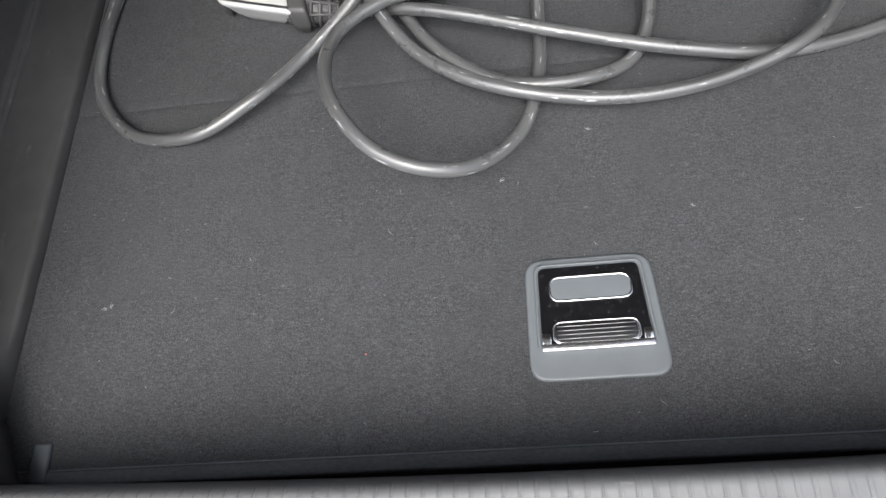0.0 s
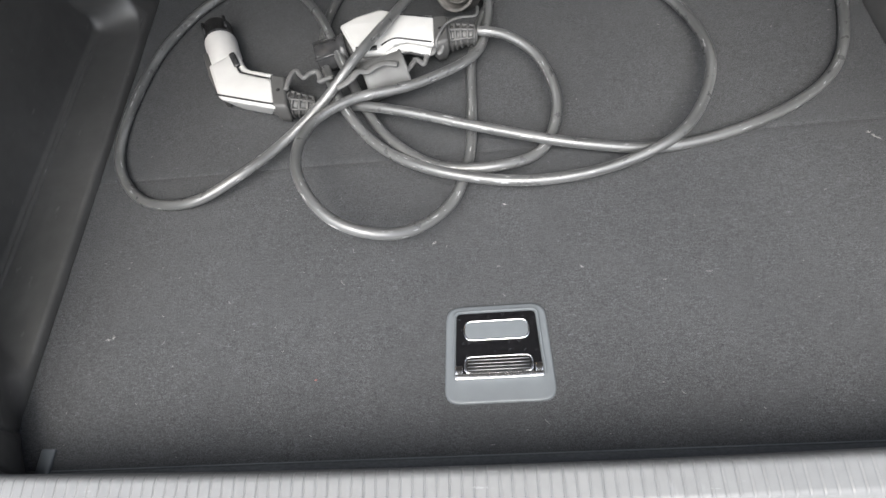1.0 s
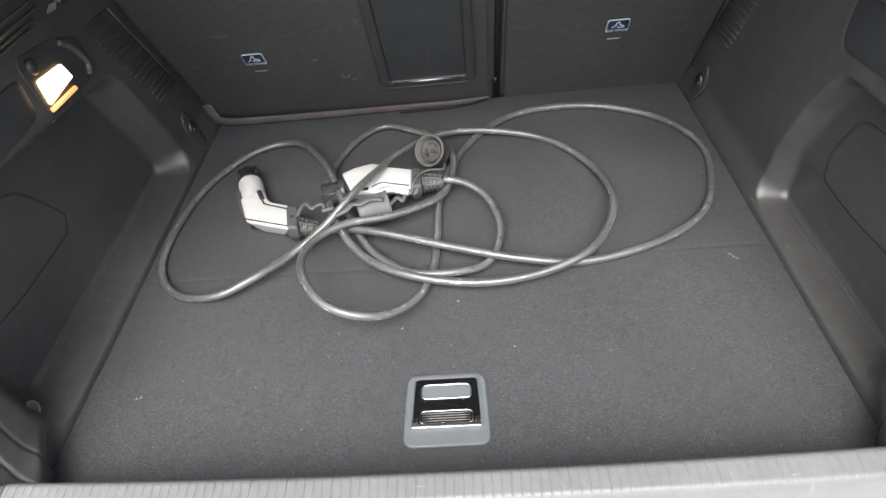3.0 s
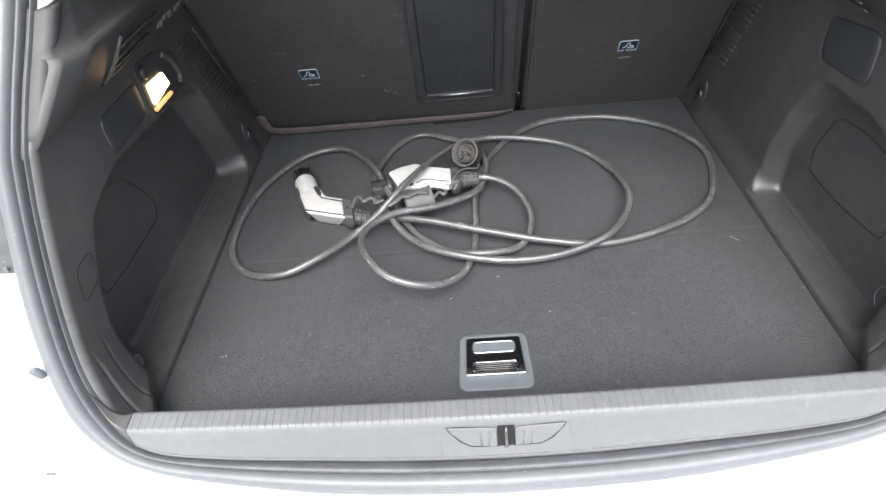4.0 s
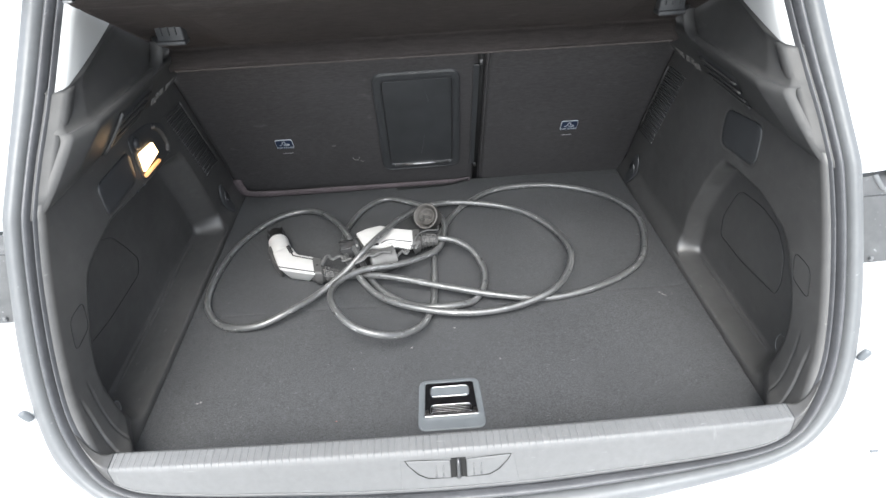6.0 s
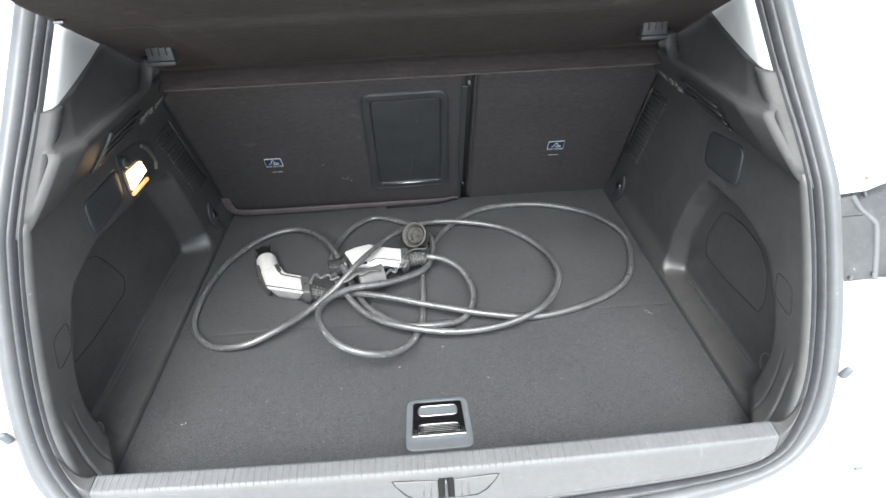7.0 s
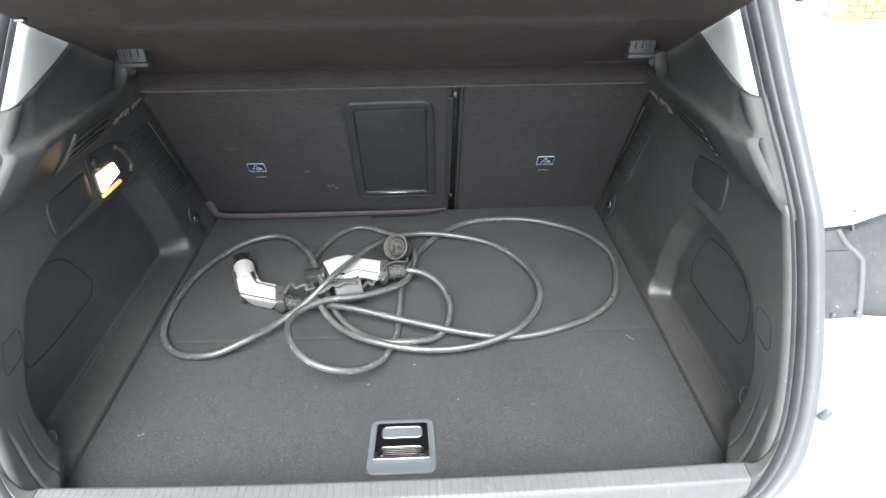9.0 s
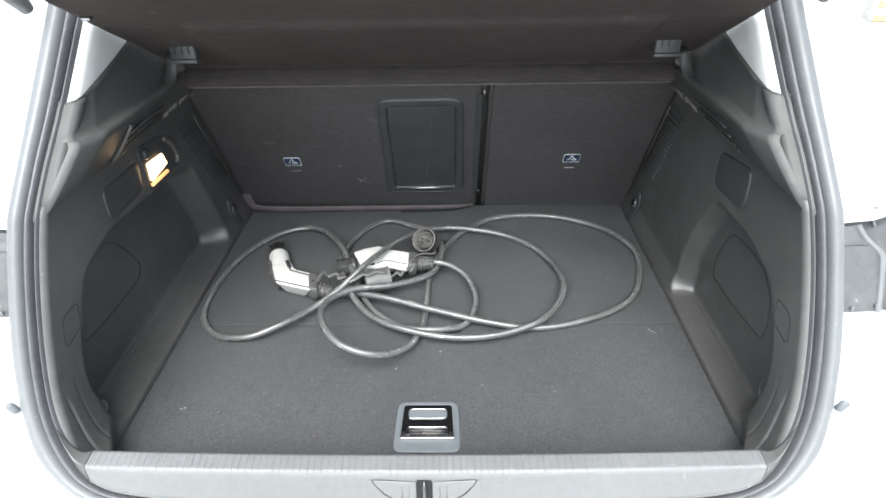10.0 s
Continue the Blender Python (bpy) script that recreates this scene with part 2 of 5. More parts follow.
def plate(outline, lift, thick, rim=0.0015, bm=None):
    """A plate with a softened rim: outline is a closed list of places, lift its outward direction."""
    lift = Vector(lift).normalized()
    o = [Vector(p) for p in outline]
    c = sum(o, Vector()) / len(o)
    size = max((p - c).length for p in o)
    ins = [p + (c - p) * (rim / max((p - c).length, 1e-6)) for p in o]
    ins2 = [p + (c - p) * (2.5 * rim / max((p - c).length, 1e-6)) for p in o]
    rows = [[p for p in o], [p + lift * (thick - rim * 0.6) for p in o], [p + lift * (thick - rim * 0.1) for p in ins], [p + lift * thick for p in ins2]]
    bm, vs = grid(rows, closed_v=True, bm=bm)
    bm.faces.new(vs[-1]), bm.faces.new(list(reversed(vs[0])))
    return bm


def ring_band(outer, inner, lift, thick, bm=None):
    """A flat frame between two outlines with as many places."""
    lift = Vector(lift).normalized()
    rows = [[Vector(p) for p in outer], [Vector(p) + lift * thick * 0.8 for p in outer],
            [Vector(p) * 0.85 + Vector(q) * 0.15 + lift * thick for p, q in zip(outer, inner)],
            [Vector(p) * 0.15 + Vector(q) * 0.85 + lift * thick for p, q in zip(outer, inner)],
            [Vector(q) + lift * thick * 0.7 for q in inner], [Vector(q) for q in inner]]
    bm, _ = grid(rows, closed_v=True, bm=bm)
    return bm


# the boot's main surfaces
FLOOR_W, FLOOR_Y0, FLOOR_Y1 = 0.527, 0.010, 0.905


def opening_y(z):
    """How far forward the rear opening lies at a height."""
    return -0.06 + 0.58 * z if z < 0.4 else 0.172 + 0.9 * (z - 0.4)


def seat_y(z):
    return 0.905 - 0.5 * z


# half outlines of the tailgate opening, from the middle of the sill up: (x, z)
SEAL_IN = [(0, 0.0255), (0.12, 0.0275), (0.252, 0.034), (0.36, 0.0405), (0.444, 0.0495), (0.482, 0.061), (0.506, 0.078), (0.529, 0.114), (0.545, 0.153), (0.553, 0.20), (0.557, 0.258),
           (0.557, 0.33), (0.552, 0.40), (0.545, 0.455), (0.536, 0.50), (0.530, 0.535), (0.525, 0.57), (0.518, 0.62), (0.500, 0.74), (0.46, 0.83), (0.38, 0.87), (0, 0.89)]
BODY_OUT = [(0, -0.021), (0.14, -0.017), (0.258, -0.009), (0.39, 0.009), (0.462, 0.023), (0.511, 0.041), (0.543, 0.064), (0.571, 0.098), (0.586, 0.142), (0.595, 0.191), (0.599, 0.25), (0.598, 0.33),
            (0.594, 0.40), (0.587, 0.46), (0.578, 0.53), (0.570, 0.60), (0.558, 0.70), (0.53, 0.83), (0.44, 0.91), (0, 0.94)]

def half_curve(table, n=150):
    pts = spline([(x, z, 0) for x, z in table], 24)
    run = [0.0]
    for a, b in zip(pts, pts[1:]):
        run.append(run[-1] + (b - a).length)
    out = []
    j = 0
    for k in range(n + 1):
        s = run[-1] * k / n
        while j < len(run) - 2 and run[j + 1] < s:
            j += 1
        t = (s - run[j]) / max(run[j + 1] - run[j], 1e-9)
        out.append(pts[j].lerp(pts[j + 1], t))
    return out


IN_HALF, OUT_HALF = half_curve(SEAL_IN), half_curve(BODY_OUT)
IN_X = [(p.y, p.x) for p in IN_HALF if 0.05 < p.y < 0.74 and p.x > 0.45]


def aperture_strip(profile):
    """A strip round the opening: profile rows of (share of the way out, height towards the rear)."""
    pairs = list(zip(IN_HALF, OUT_HALF))
    ring = [(-a.x, a.y, -b.x, b.y) for a, b in reversed(pairs[1:-1])] + [(a.x, a.y, b.x, b.y) for a, b in pairs]
    rows = []
    for ax, az, bx, bz in ring:
        a, b = Vector((ax, opening_y(az), az)), Vector((bx, opening_y(bz), bz))
        slope = 0.58 if az < 0.4 else 0.9
        n = Vector((0, -1, slope)).normalized()
        rows.append([a.lerp(b, w) + n * h for w, h in profile])
    return grid(rows, closed_u=True)[0]


# ground outside
bm = bmesh.new()
bmesh.ops.create_grid(bm, x_segments=2, y_segments=2, size=150)
bmesh.ops.translate(bm, vec=(0, 0, -0.72), verts=bm.verts)
setting("ground", bm, CONCRETE, "pale concrete paving under the parked car", "ground", smooth=False)

# boot floor: one carpet board with a shallow fold line and a softened front edge
xs = [FLOOR_W * (2 * i / 120 - 1) for i in range(121)]
ys = [FLOOR_Y0 + 0.0, FLOOR_Y0 + 0.001, FLOOR_Y0 + 0.003, FLOOR_Y0 + 0.007] + [0.03 + 0.01 * i for i in range(36)] + [0.3885, 0.391, 0.393, 0.395, 0.3975] + [0.405 + 0.01 * i for i in range(51)]


def floor_z(x, y):
    z = -0.0013 * math.exp(-((y - 0.393) / 0.0030) ** 2)
    z += 0.0012 * noise.noise((x * 5, y * 5, 1)) + 0.0005 * noise.noise((x * 22, y * 22, 4))
    edge = y - FLOOR_Y0
    return z - 0.006 * math.exp(-(edge / 0.0025) ** 2)


rows = [[(x, FLOOR_Y0, -0.02) for x in xs]] + [[(x, y, floor_z(x, y)) for x in xs] for y in ys]
floor = setting("floor", grid(rows)[0], CARPET, "charcoal needle-felt boot floor board with a fold line", "floor")
# stitched edge binding at the front of the floor
bm = tube([(x, FLOOR_Y0 + 0.007, 0.0002) for x in xs], 0.0065, 8, flat=0.3)
part("edge_binding", bm, BINDING, floor, "dark stitched edge binding")

stitch = part("stitch_line", tube([(x, FLOOR_Y0 + 0.0135, 0.0006) for x in xs], 0.0007, 5), GREYPLASTIC, floor)
for side in (-1, 1):
    part("corner_tab", box((0.016, 0.032, 0.006), (side * 0.482, 0.030, 0.001), 0.002), GREYPLASTIC, floor, "grey plastic corner tab")
# unseen black slab added under the floor, so that gaps stay dark
bm = box((1.3, 1.2, 0.01), (0, 0.6, -0.06))
setting("under_floor_slab", bm, GAP, "unseen black slab added under the boot floor to darken gaps", "tub", smooth=False)


# side linings
def in_x(z):
    return lerp_table(IN_X, max(z, 0.085))


# how far the lining curls in towards the opening, and the two joints moulded in its foot: (z, y)
CURL = ((0.0, 0.122), (0.015, 0.138), (0.04, 0.158), (0.08, 0.147), (0.12, 0.104), (0.20, 0.074), (0.26, 0.062))
FOOT_IN = ((0.0, 0.066), (0.02, 0.061), (0.04, 0.060), (0.08, 0.068), (0.12, 0.080), (0.17, 0.092))
FOOT_OUT = ((0.0, 0.010), (0.05, 0.020), (0.068, 0.026), (0.083, 0.034), (0.12, 0.048), (0.17, 0.060))


RECESS = {
    1: dict(depth=0.034, front=((0.0, 0.500), (0.11, 0.496), (0.20, 0.468), (0.24, 0.447), (0.30, 0.41)), top=((0.10, 0.235), (0.16, 0.262), (0.30, 0.286), (0.40, 0.282), (0.5, 0.27)), fall=0.015, fillet=0.038),
    -1: dict(depth=0.055, front=((0.0, 0.722), (0.05, 0.720), (0.10, 0.706), (0.24, 0.650), (0.30, 0.612)), top=((0.10, 0.24), (0.2, 0.283), (0.32, 0.30), (0.57, 0.278), (0.7, 0.26)), fall=0.030, fillet=0.045),
}
LEDGE = 0.0125


def rear_edge(z):
    """Where the recess ends towards the rear pillar."""
    return lerp_table(((0.0, 0.132), (0.0125, 0.119), (0.025, 0.107), (0.04, 0.0985), (0.06, 0.094), (0.08, 0.0925), (0.12, 0.0965), (0.15, 0.104), (0.17, 0.112), (0.20, 0.127), (0.23, 0.149), (0.263, 0.172), (0.29, 0.194)), z)


def ramp(a, b, v, r=0.16):
    """A straight ramp from 0 at a to 1 at b with rounded ends."""
    t = (v - a) / (b - a)
    if t <= -r:
        return 0.0
    if t < r:
        return (t + r) ** 2 / (4 * r)
    if t <= 1 - r:
        return t
    if t < 1 + r:
        return 1 - (1 + r - t) ** 2 / (4 * r)
    return 1.0


def wall_x(side, y, z):
    """How far out the side lining lies."""
    r = RECESS[side]
    base = 0.528 + 0.017 * smooth01(0.0, 0.06, z)
    front = lerp_table(r["front"], z)
    top = lerp_table(r["top"], y)
    # rounded corner between the flat ledge and the front wall of the recess
    r0 = r["fillet"]
    py, pz = max(0.0, r0 - (front - y)), max(0.0, r0 - (z - LEDGE))
    h = math.hypot(py, pz)
    if h > 1e-9:
        share = (py / h) ** 2
        fall = r["fall"] * share + 0.005 * (1 - share)
        m = 0.9 * ramp(0.0, fall, r0 - h, 0.12) + 0.1 * smooth01(fall * 0.7, fall + 0.008, r0 - h)
    else:
        m = 0.9 * ramp(0.0, r["fall"], front - y, 0.12) + 0.1 * smooth01(r["fall"] * 0.7, r["fall"] + 0.008, front - y)
    m *= 1 - ramp(top - 0.022, top, z)
    edge = rear_edge(z)
    high = smooth01(0.15, 0.26, z)
    m *= smooth01(edge + 0.010, edge + (0.066 if side > 0 else 0.078) + 0.045 * high, y)
    x = base + (0.545 + r["depth"] - base) * m
    # rounded upper edge of the riser below the ledge
    q = min(1.0, max(0.0, (z - LEDGE + 0.0045) / 0.0045))
    inside = min(1.0, max(0.0, (front - y) / 0.02)) * smooth01(edge + 0.006, edge + 0.04, y) * (1 - smooth01(0.05, 0.12, z))
    x += 0.0045 * inside * (1 - math.sqrt(max(0.0, 1 - q * q)))
    d = y - opening_y(z) - 0.005
    x += (lerp_table(IN_X, max(z, 0.055)) - 0.005 - 0.005 * smooth01(0.08, 0.14, z) - x) * (1 - ramp(0.0, lerp_table(CURL, z), d, 0.2))
    # rounded rear edge
    q = min(1.0, max(0.0, 1 - d / 0.013))
    x += 0.012 * (1 - math.sqrt(1 - q * q))
    # moulded band in the foot, between two joints
    foot = 1 - smooth01(0.125, 0.165, z)
    if foot > 0:
        ya, yb = lerp_table(FOOT_OUT, z), lerp_table(FOOT_IN, z)
        x -= 0.0012 * foot * (smooth01(ya, ya + 0.006, y) - smooth01(yb - 0.008, yb, y))
        for at in (ya, yb):
            x += 0.0028 * foot * math.exp(-((y - at) / 0.0022) ** 2)
    return x


def wall_normal(side, y, z):
    d = 0.004
    dy = (wall_x(side, y + d, z) - wall_x(side, y - d, z)) / (2 * d)
    dz = (wall_x(side, y, z + d) - wall_x(side, y, z - d)) / (2 * d)
    return Vector((-side, dy, dz)).normalized()


def on_wall(side, y, z, lift=0.0):
    return Vector((side * wall_x(side, y, z), y, z)) + wall_normal(side, y, z) * lift


# outlines on the linings, as (y, z)
COVERS = {
    1: dict(pocket=((0.457, 0.368), (0.335, 0.386), (0.325, 0.312), (0.450, 0.301)),
            hatch=((0.322, 0.236), (0.397, 0.226), (0.424, 0.150), (0.415, 0.108), (0.326, 0.107), (0.212, 0.122), (0.208, 0.150), (0.225, 0.198), (0.265, 0.230)),
            flap=((0.166, 0.254), (0.126, 0.252), (0.104, 0.208), (0.152, 0.214))),
    -1: dict(pocket=((0.448, 0.364), (0.318, 0.366), (0.312, 0.309), (0.438, 0.309)),
             hatch=((0.33, 0.250), (0.378, 0.228), (0.404, 0.185), (0.425, 0.142), (0.404, 0.118), (0.275, 0.120), (0.203, 0.129), (0.198, 0.160), (0.26, 0.235)),
             flap=((0.166, 0.254), (0.126, 0.252), (0.104, 0.208), (0.152, 0.214))),
}


def seg_distance(p, a, b):
    d = b - a
    t = max(0.0, min(1.0, (p - a).dot(d) / max(d.dot(d), 1e-12)))
    return (p - a - d * t).length


def lining(side, name, label):
    outlines = [[Vector((p.x, p.y)) for p in rounded_poly([(*c, 0) for c in COVERS[side][k]], 0.3, 4)] for k in ("pocket",)]
    boxes = [(min(p.x for p in o) - 0.01, max(p.x for p in o) + 0.01, min(p.y for p in o) - 0.01, max(p.y for p in o) + 0.01) for o in outlines]
    zs = [-0.01, -0.004, 0.0, 0.004, 0.0075, 0.0085, 0.0095, 0.0105, 0.0112, 0.0118, 0.0122, 0.0125, 0.0128, 0.0135, 0.0145, 0.0155, 0.0165, 0.0175, 0.0185, 0.020, 0.022, 0.0245, 0.027, 0.030, 0.033, 0.0365, 0.040] + [0.0432 + 0.0036 * i for i in range(103)]
    rows = []
    for z in zs:
        y0, y1 = opening_y(max(z, 0.085)) + 0.006, seat_y(z) + 0.03
        row = []
        for i in range(361):
            u = i / 360
            y = y0 + (y1 - y0) * u ** 1.3
            x = wall_x(side, y, z)
            q = Vector((y, z))
            for o, (a, b, c, d) in zip(outlines, boxes):
                if a < y < b and c < z < d:
                    g = min(seg_distance(q, o[k - 1], o[k]) for k in range(len(o)))
                    x += 0.0026 * math.exp(-(g / 0.0016) ** 2)
            row.append((side * x, y, z))
        rows.append(row)
    wall = setting(name, grid(rows)[0], PLASTIC, label, "side lining")
    n = Vector((-side, 0, 0))
    for key, mat, thick, words in (("pocket", SMOOTHPLASTIC, 0.0012, "smooth black pocket cover"), ("hatch", PLASTIC, 0.0003, ""), ("flap", PLASTIC, 0.0001, "")):
        o = rounded_poly([(*c, 0) for c in COVERS[side][key]], 0.3, 4)
        c = sum(o, Vector()) / len(o)
        rings = []
        for s, lift in ((0.975, -0.003), (0.975, thick * 0.5), (0.955, thick), (0.75, thick), (0.5, thick), (0.25, thick)):
            rings.append([on_wall(side, c.x + (p.x - c.x) * s, c.y + (p.y - c.y) * s, lift) for p in o])
        bm, vs = grid(rings, closed_v=True)
        bm.faces.new(vs[-1])
        if key != "pocket":
            fine = [a.lerp(b, k / 6) for a, b in zip(o, o[1:] + o[:1]) for k in range(6) if (b - a).length > 1e-5]
            line = [on_wall(side, p.x, p.y, 0.0003) for p in fine]
            part("cover_seam", tube(line + line[:1], 0.0005, 6, caps=False), GAP, wall)
            edge = [q + Vector((0, 0.0009, -0.0003)) for q in line]
            part("cover_edge", tube(edge + edge[:1], 0.0005, 6, caps=False), TRIMPLASTIC, wall)
        part({"pocket": "pocket_cover", "hatch": "access_cover", "flap": "small_flap"}[key], bm, mat, wall, words)
    return wall


wall_left = lining(-1, "wall_left", "dark grained plastic side lining with a deep recess")
wall_right = lining(1, "wall_right", "dark grained plastic side lining with a shallow recess")

# rounded foot of each recess wall, along the ledge
for side, host, y0, y1 in ((-1, wall_left, 0.175, 0.675), (1, wall_right, 0.165, 0.470)):
    line = []
    for i in range(41):
        y = y0 + (y1 - y0) * i / 40
        line.append(Vector((side * (wall_x(side, y, 0.021) - 0.0020), y, 0.0170)))
    part("recess_foot", tube(line, [0.0008 + 0.0040 * min(1.0, i / 8, (40 - i) / 5) for i in range(41)], 8), PLASTIC, host)

# upper quarter trims over the linings
TRIM_TOP = ((0.2, 0.50), (0.298, 0.526), (0.442, 0.570), (0.60, 0.615), (0.75, 0.65))
TRIM_PROF = spline([(0.0, 0.398, 0), (0.008, 0.401, 0), (0.022, 0.416, 0), (0.040, 0.440, 0), (0.054, 0.461, 0), (0.061, 0.474, 0), (0.057, 0.481, 0), (0.050, 0.4815, 0), (0.044, 0.486, 0), (0.041, 0.496, 0)], 5)


def trim_point(side, y, p):
    d = y - opening_y(p.y) - 0.012
    k = 0.62 + 0.38 * min(1.0, max(0.0, (d + 0.01) / 0.055))
    return Vector((side * (0.547 - p.x * k), y, p.y - 0.006 * smooth01(0.5, 0.7, y)))


for side, host in ((-1, wall_left), (1, wall_right)):
    rows = []
    for i in range(90):
        u = i / 89

        def at(z):
            y0 = opening_y(z) + 0.012
            return y0 + (0.70 - y0) * u
        row = [trim_point(side, at(p.y), p) for p in TRIM_PROF]
        z0, x0 = row[-1].z, row[-1].x
        top = lerp_table(TRIM_TOP, at(0.53))
        for j in range(1, 9):
            v = j / 8
            z = z0 + (top - z0) * v
            row.append(Vector((x0 + side * (0.005 * math.sin(v * 2.4) - 0.006 * v * v), at(z), z)))
        row.append(row[-1] + Vector((side * 0.02, 0.004, 0.004)))
        rows.append(row)
    rows.insert(0, [p + Vector((side * 0.014, -0.002, 0)) for p in rows[0]])
    part("quarter_trim", grid(rows)[0], TRIMPLASTIC, host, "moulded upper quarter trim")
    # slatted vent under the trim
    for k in range(4):
        p = TRIM_PROF[7 + 3 * k]
        line = [trim_point(side, 0.365 + 0.14 * i / 8 + 0.004 * k, p) - Vector((side * 0.0022, 0, 0.0015)) for i in range(9)]
        part("vent_slat", tube(line, 0.0019, 6), PLASTIC, host)
    part("vent_back", grid([[trim_point(side, 0.37 + 0.15 * i / 8, TRIM_PROF[j]) - Vector((side * 0.0008, 0, 0.0006)) for j in range(4, 20)] for i in range(9)])[0], SMOOTHPLASTIC, host)
    if side < 0:
        part("vent_end", tube([trim_point(side, 0.362 + 0.004 * j, TRIM_PROF[4 + 4 * j]) - Vector((side * 0.002, 0, 0.001)) for j in range(5)], 0.0035, 8), PLASTIC, host)
    # torn foam shards hanging out at the front of the trim
    for y, z, corners in ((0.642, 0.4165, ((0.030, 0.001), (0.006, -0.0045), (-0.026, -0.007), (-0.010, 0.004))), (0.600, 0.4145, ((0.014, 0.006), (0.004, -0.007), (-0.014, -0.003), (-0.004, 0.005))),
                          (0.578, 0.4155, ((0.012, 0.004), (0.000, -0.006), (-0.011, 0.000), (0.002, 0.005))), (0.553, 0.4135, ((0.016, 0.002), (0.008, -0.006), (-0.016, -0.003), (0.000, 0.004)))):
        flake = rounded_poly([Vector((side * (0.5225 - 0.05 * abs(dy)), y + dy, z + dz)) for dy, dz in corners], 0.12, 2)
        part("torn_foam", plate(flake, (-side, -0.25, -0.35), 0.0016, 0.0004), TORNFOAM, host, "torn pale foam shard", smooth=False)
    # shelf support post
    line = spline([(side * 0.4895, 0.470, 0.4700), (side * 0.4910, 0.500, 0.4725), (side * 0.4915, 0.530, 0.4755), (side * 0.4915, 0.549, 0.4815), (side * 0.4900, 0.561, 0.4930), (side * 0.4875, 0.567, 0.509), (side * 0.486, 0.570, 0.534)], 6)
    part("shelf_post", tube(line, [0.003 + 0.0085 * smooth01(0, 16, i) for i in range(len(line))], 16, flat=0.45, up=(0, -0.8, 0.6)), TRIMPLASTIC, host, "flat shelf support post")
    # grey pillar edge trim beside the seal
    rows = []
    for i in range(64):
        z = 0.396 + 0.131 * i / 63
        b = opening_y(z) + 0.004
        x = in_x(z)
        w = (0.0235 - 0.003 * smooth01(0.490, 0.484, z)) * smooth01(0.392, 0.422, z) / 0.0215
        if i == 63:
            w *= 0.93
        rows.append([(side * (x + 0.004), b - 0.003, z), (side * (x - 0.001), b, z), (side * (x - 0.004 * w), b + 0.0025, z), (side * (x - 0.012 * w), b + 0.006, z), (side * (x - 0.0185 * w), b + 0.010, z), (side * (x - 0.0215 * w), b + 0.016, z), (side * (x - 0.0215 * w), b + 0.026, z), (side * (x - 0.010 * w), b + 0.055, z)])
    rows.append([(Vector(p) + Vector((side * 0.004, 0.006, 0.0015))) for p in rows[-1]])
    rows.append([(Vector(p) + Vector((side * 0.018, 0.012, 0.001))) for p in rows[-1]])
    part("pillar_trim", grid(rows)[0], TRIMPLASTIC, host, "smooth grey pillar edge trim")
    # pale upper pillar cover
    rows = []
    for i in range(40):
        z = 0.520 + 0.36 * i / 39
        b = opening_y(z) + 0.006
        x = in_x(z) + 0.001
        rows.append([(side * (x - 0.001), b + 0.004, z), (side * (x - 0.006), b + 0.004, z), (side * (x - 0.014), b + 0.010, z), (side * (x - 0.018), b + 0.018, z), (side * (x - 0.020), b + 0.05, z), (side * (x - 0.020), b + 0.10, z), (side * (x - 0.012), b + 0.3, z), (side * (x - 0.006), b + 0.6, z)])
    part("upper_pillar_cover", grid(rows)[0], PALETRIM, host, "pale grey upper pillar cover")
    # ventilation grille by the seat
    gy, gz = ((0.622, 0.352), (0.728, 0.158)) if side < 0 else ((0.640, 0.358), (0.742, 0.158))
    wide = 0.085
    for k in range(17):
        u = k / 16
        y = gy[0] + (gz[0] - gy[0]) * u
        z = gy[1] + (gz[1] - gy[1]) * u
        line = [on_wall(side, y + wide * j / 4, z - 0.004 * j / 4, 0.0004) for j in range(5)]
        part("grille_bar", tube(line, 0.0027, 6, flat=0.5), TRIMPLASTIC, host)
        if k < 16:
            slot = [on_wall(side, y + (gz[0] - gy[0]) / 32 + (wide - 0.004) * j / 4 + 0.002, z + (gz[1] - gy[1]) / 32 - 0.004 * j / 4, -0.0002) for j in range(5)]
            part("grille_slot", tube(slot, 0.0020, 6, flat=0.35), SMOOTHPLASTIC, host)
    line = [on_wall(side, gy[0] + wide + 0.006 + (gz[0] - gy[0]) * u, gy[1] - 0.004 + (gz[1] - gy[1]) * u, 0.001) for u in (0, 0.25, 0.5, 0.75, 1.0)]
    part("grille_edge", tube(line, 0.0022, 8, flat=0.6), PLASTIC, host)
    # lashing eye on an oval base
    ey, ez = (0.784, 0.058) if side < 0 else (0.812, 0.05)
    base = [on_wall(side, ey + 0.023 * math.cos(a) - 0.005 * math.sin(a), ez + 0.043 * math.sin(a), 0.0) for a in (2 * math.pi * k / 24 for k in range(24))]
    eye = part("lashing_eye", plate(base, (-side, -0.2, 0), 0.006, 0.003), SMOOTHPLASTIC, host, "black lashing eye with a steel ring")
    c = on_wall(side, ey, ez - 0.004, 0.008)
    loop = [c + Vector((0, 0.013 * math.cos(a), 0.021 * math.sin(a))) for a in (2 * math.pi * k / 16 for k in range(17))]
    part("steel_ring", tube(loop, 0.0028, 8, caps=False), DARKSTEEL, eye)
    part("ring_bolt", tube([c + Vector((side * 0.004, 0, 0)), c - Vector((side * 0.003, 0, 0))], 0.005, 12), DARKSTEEL, eye)
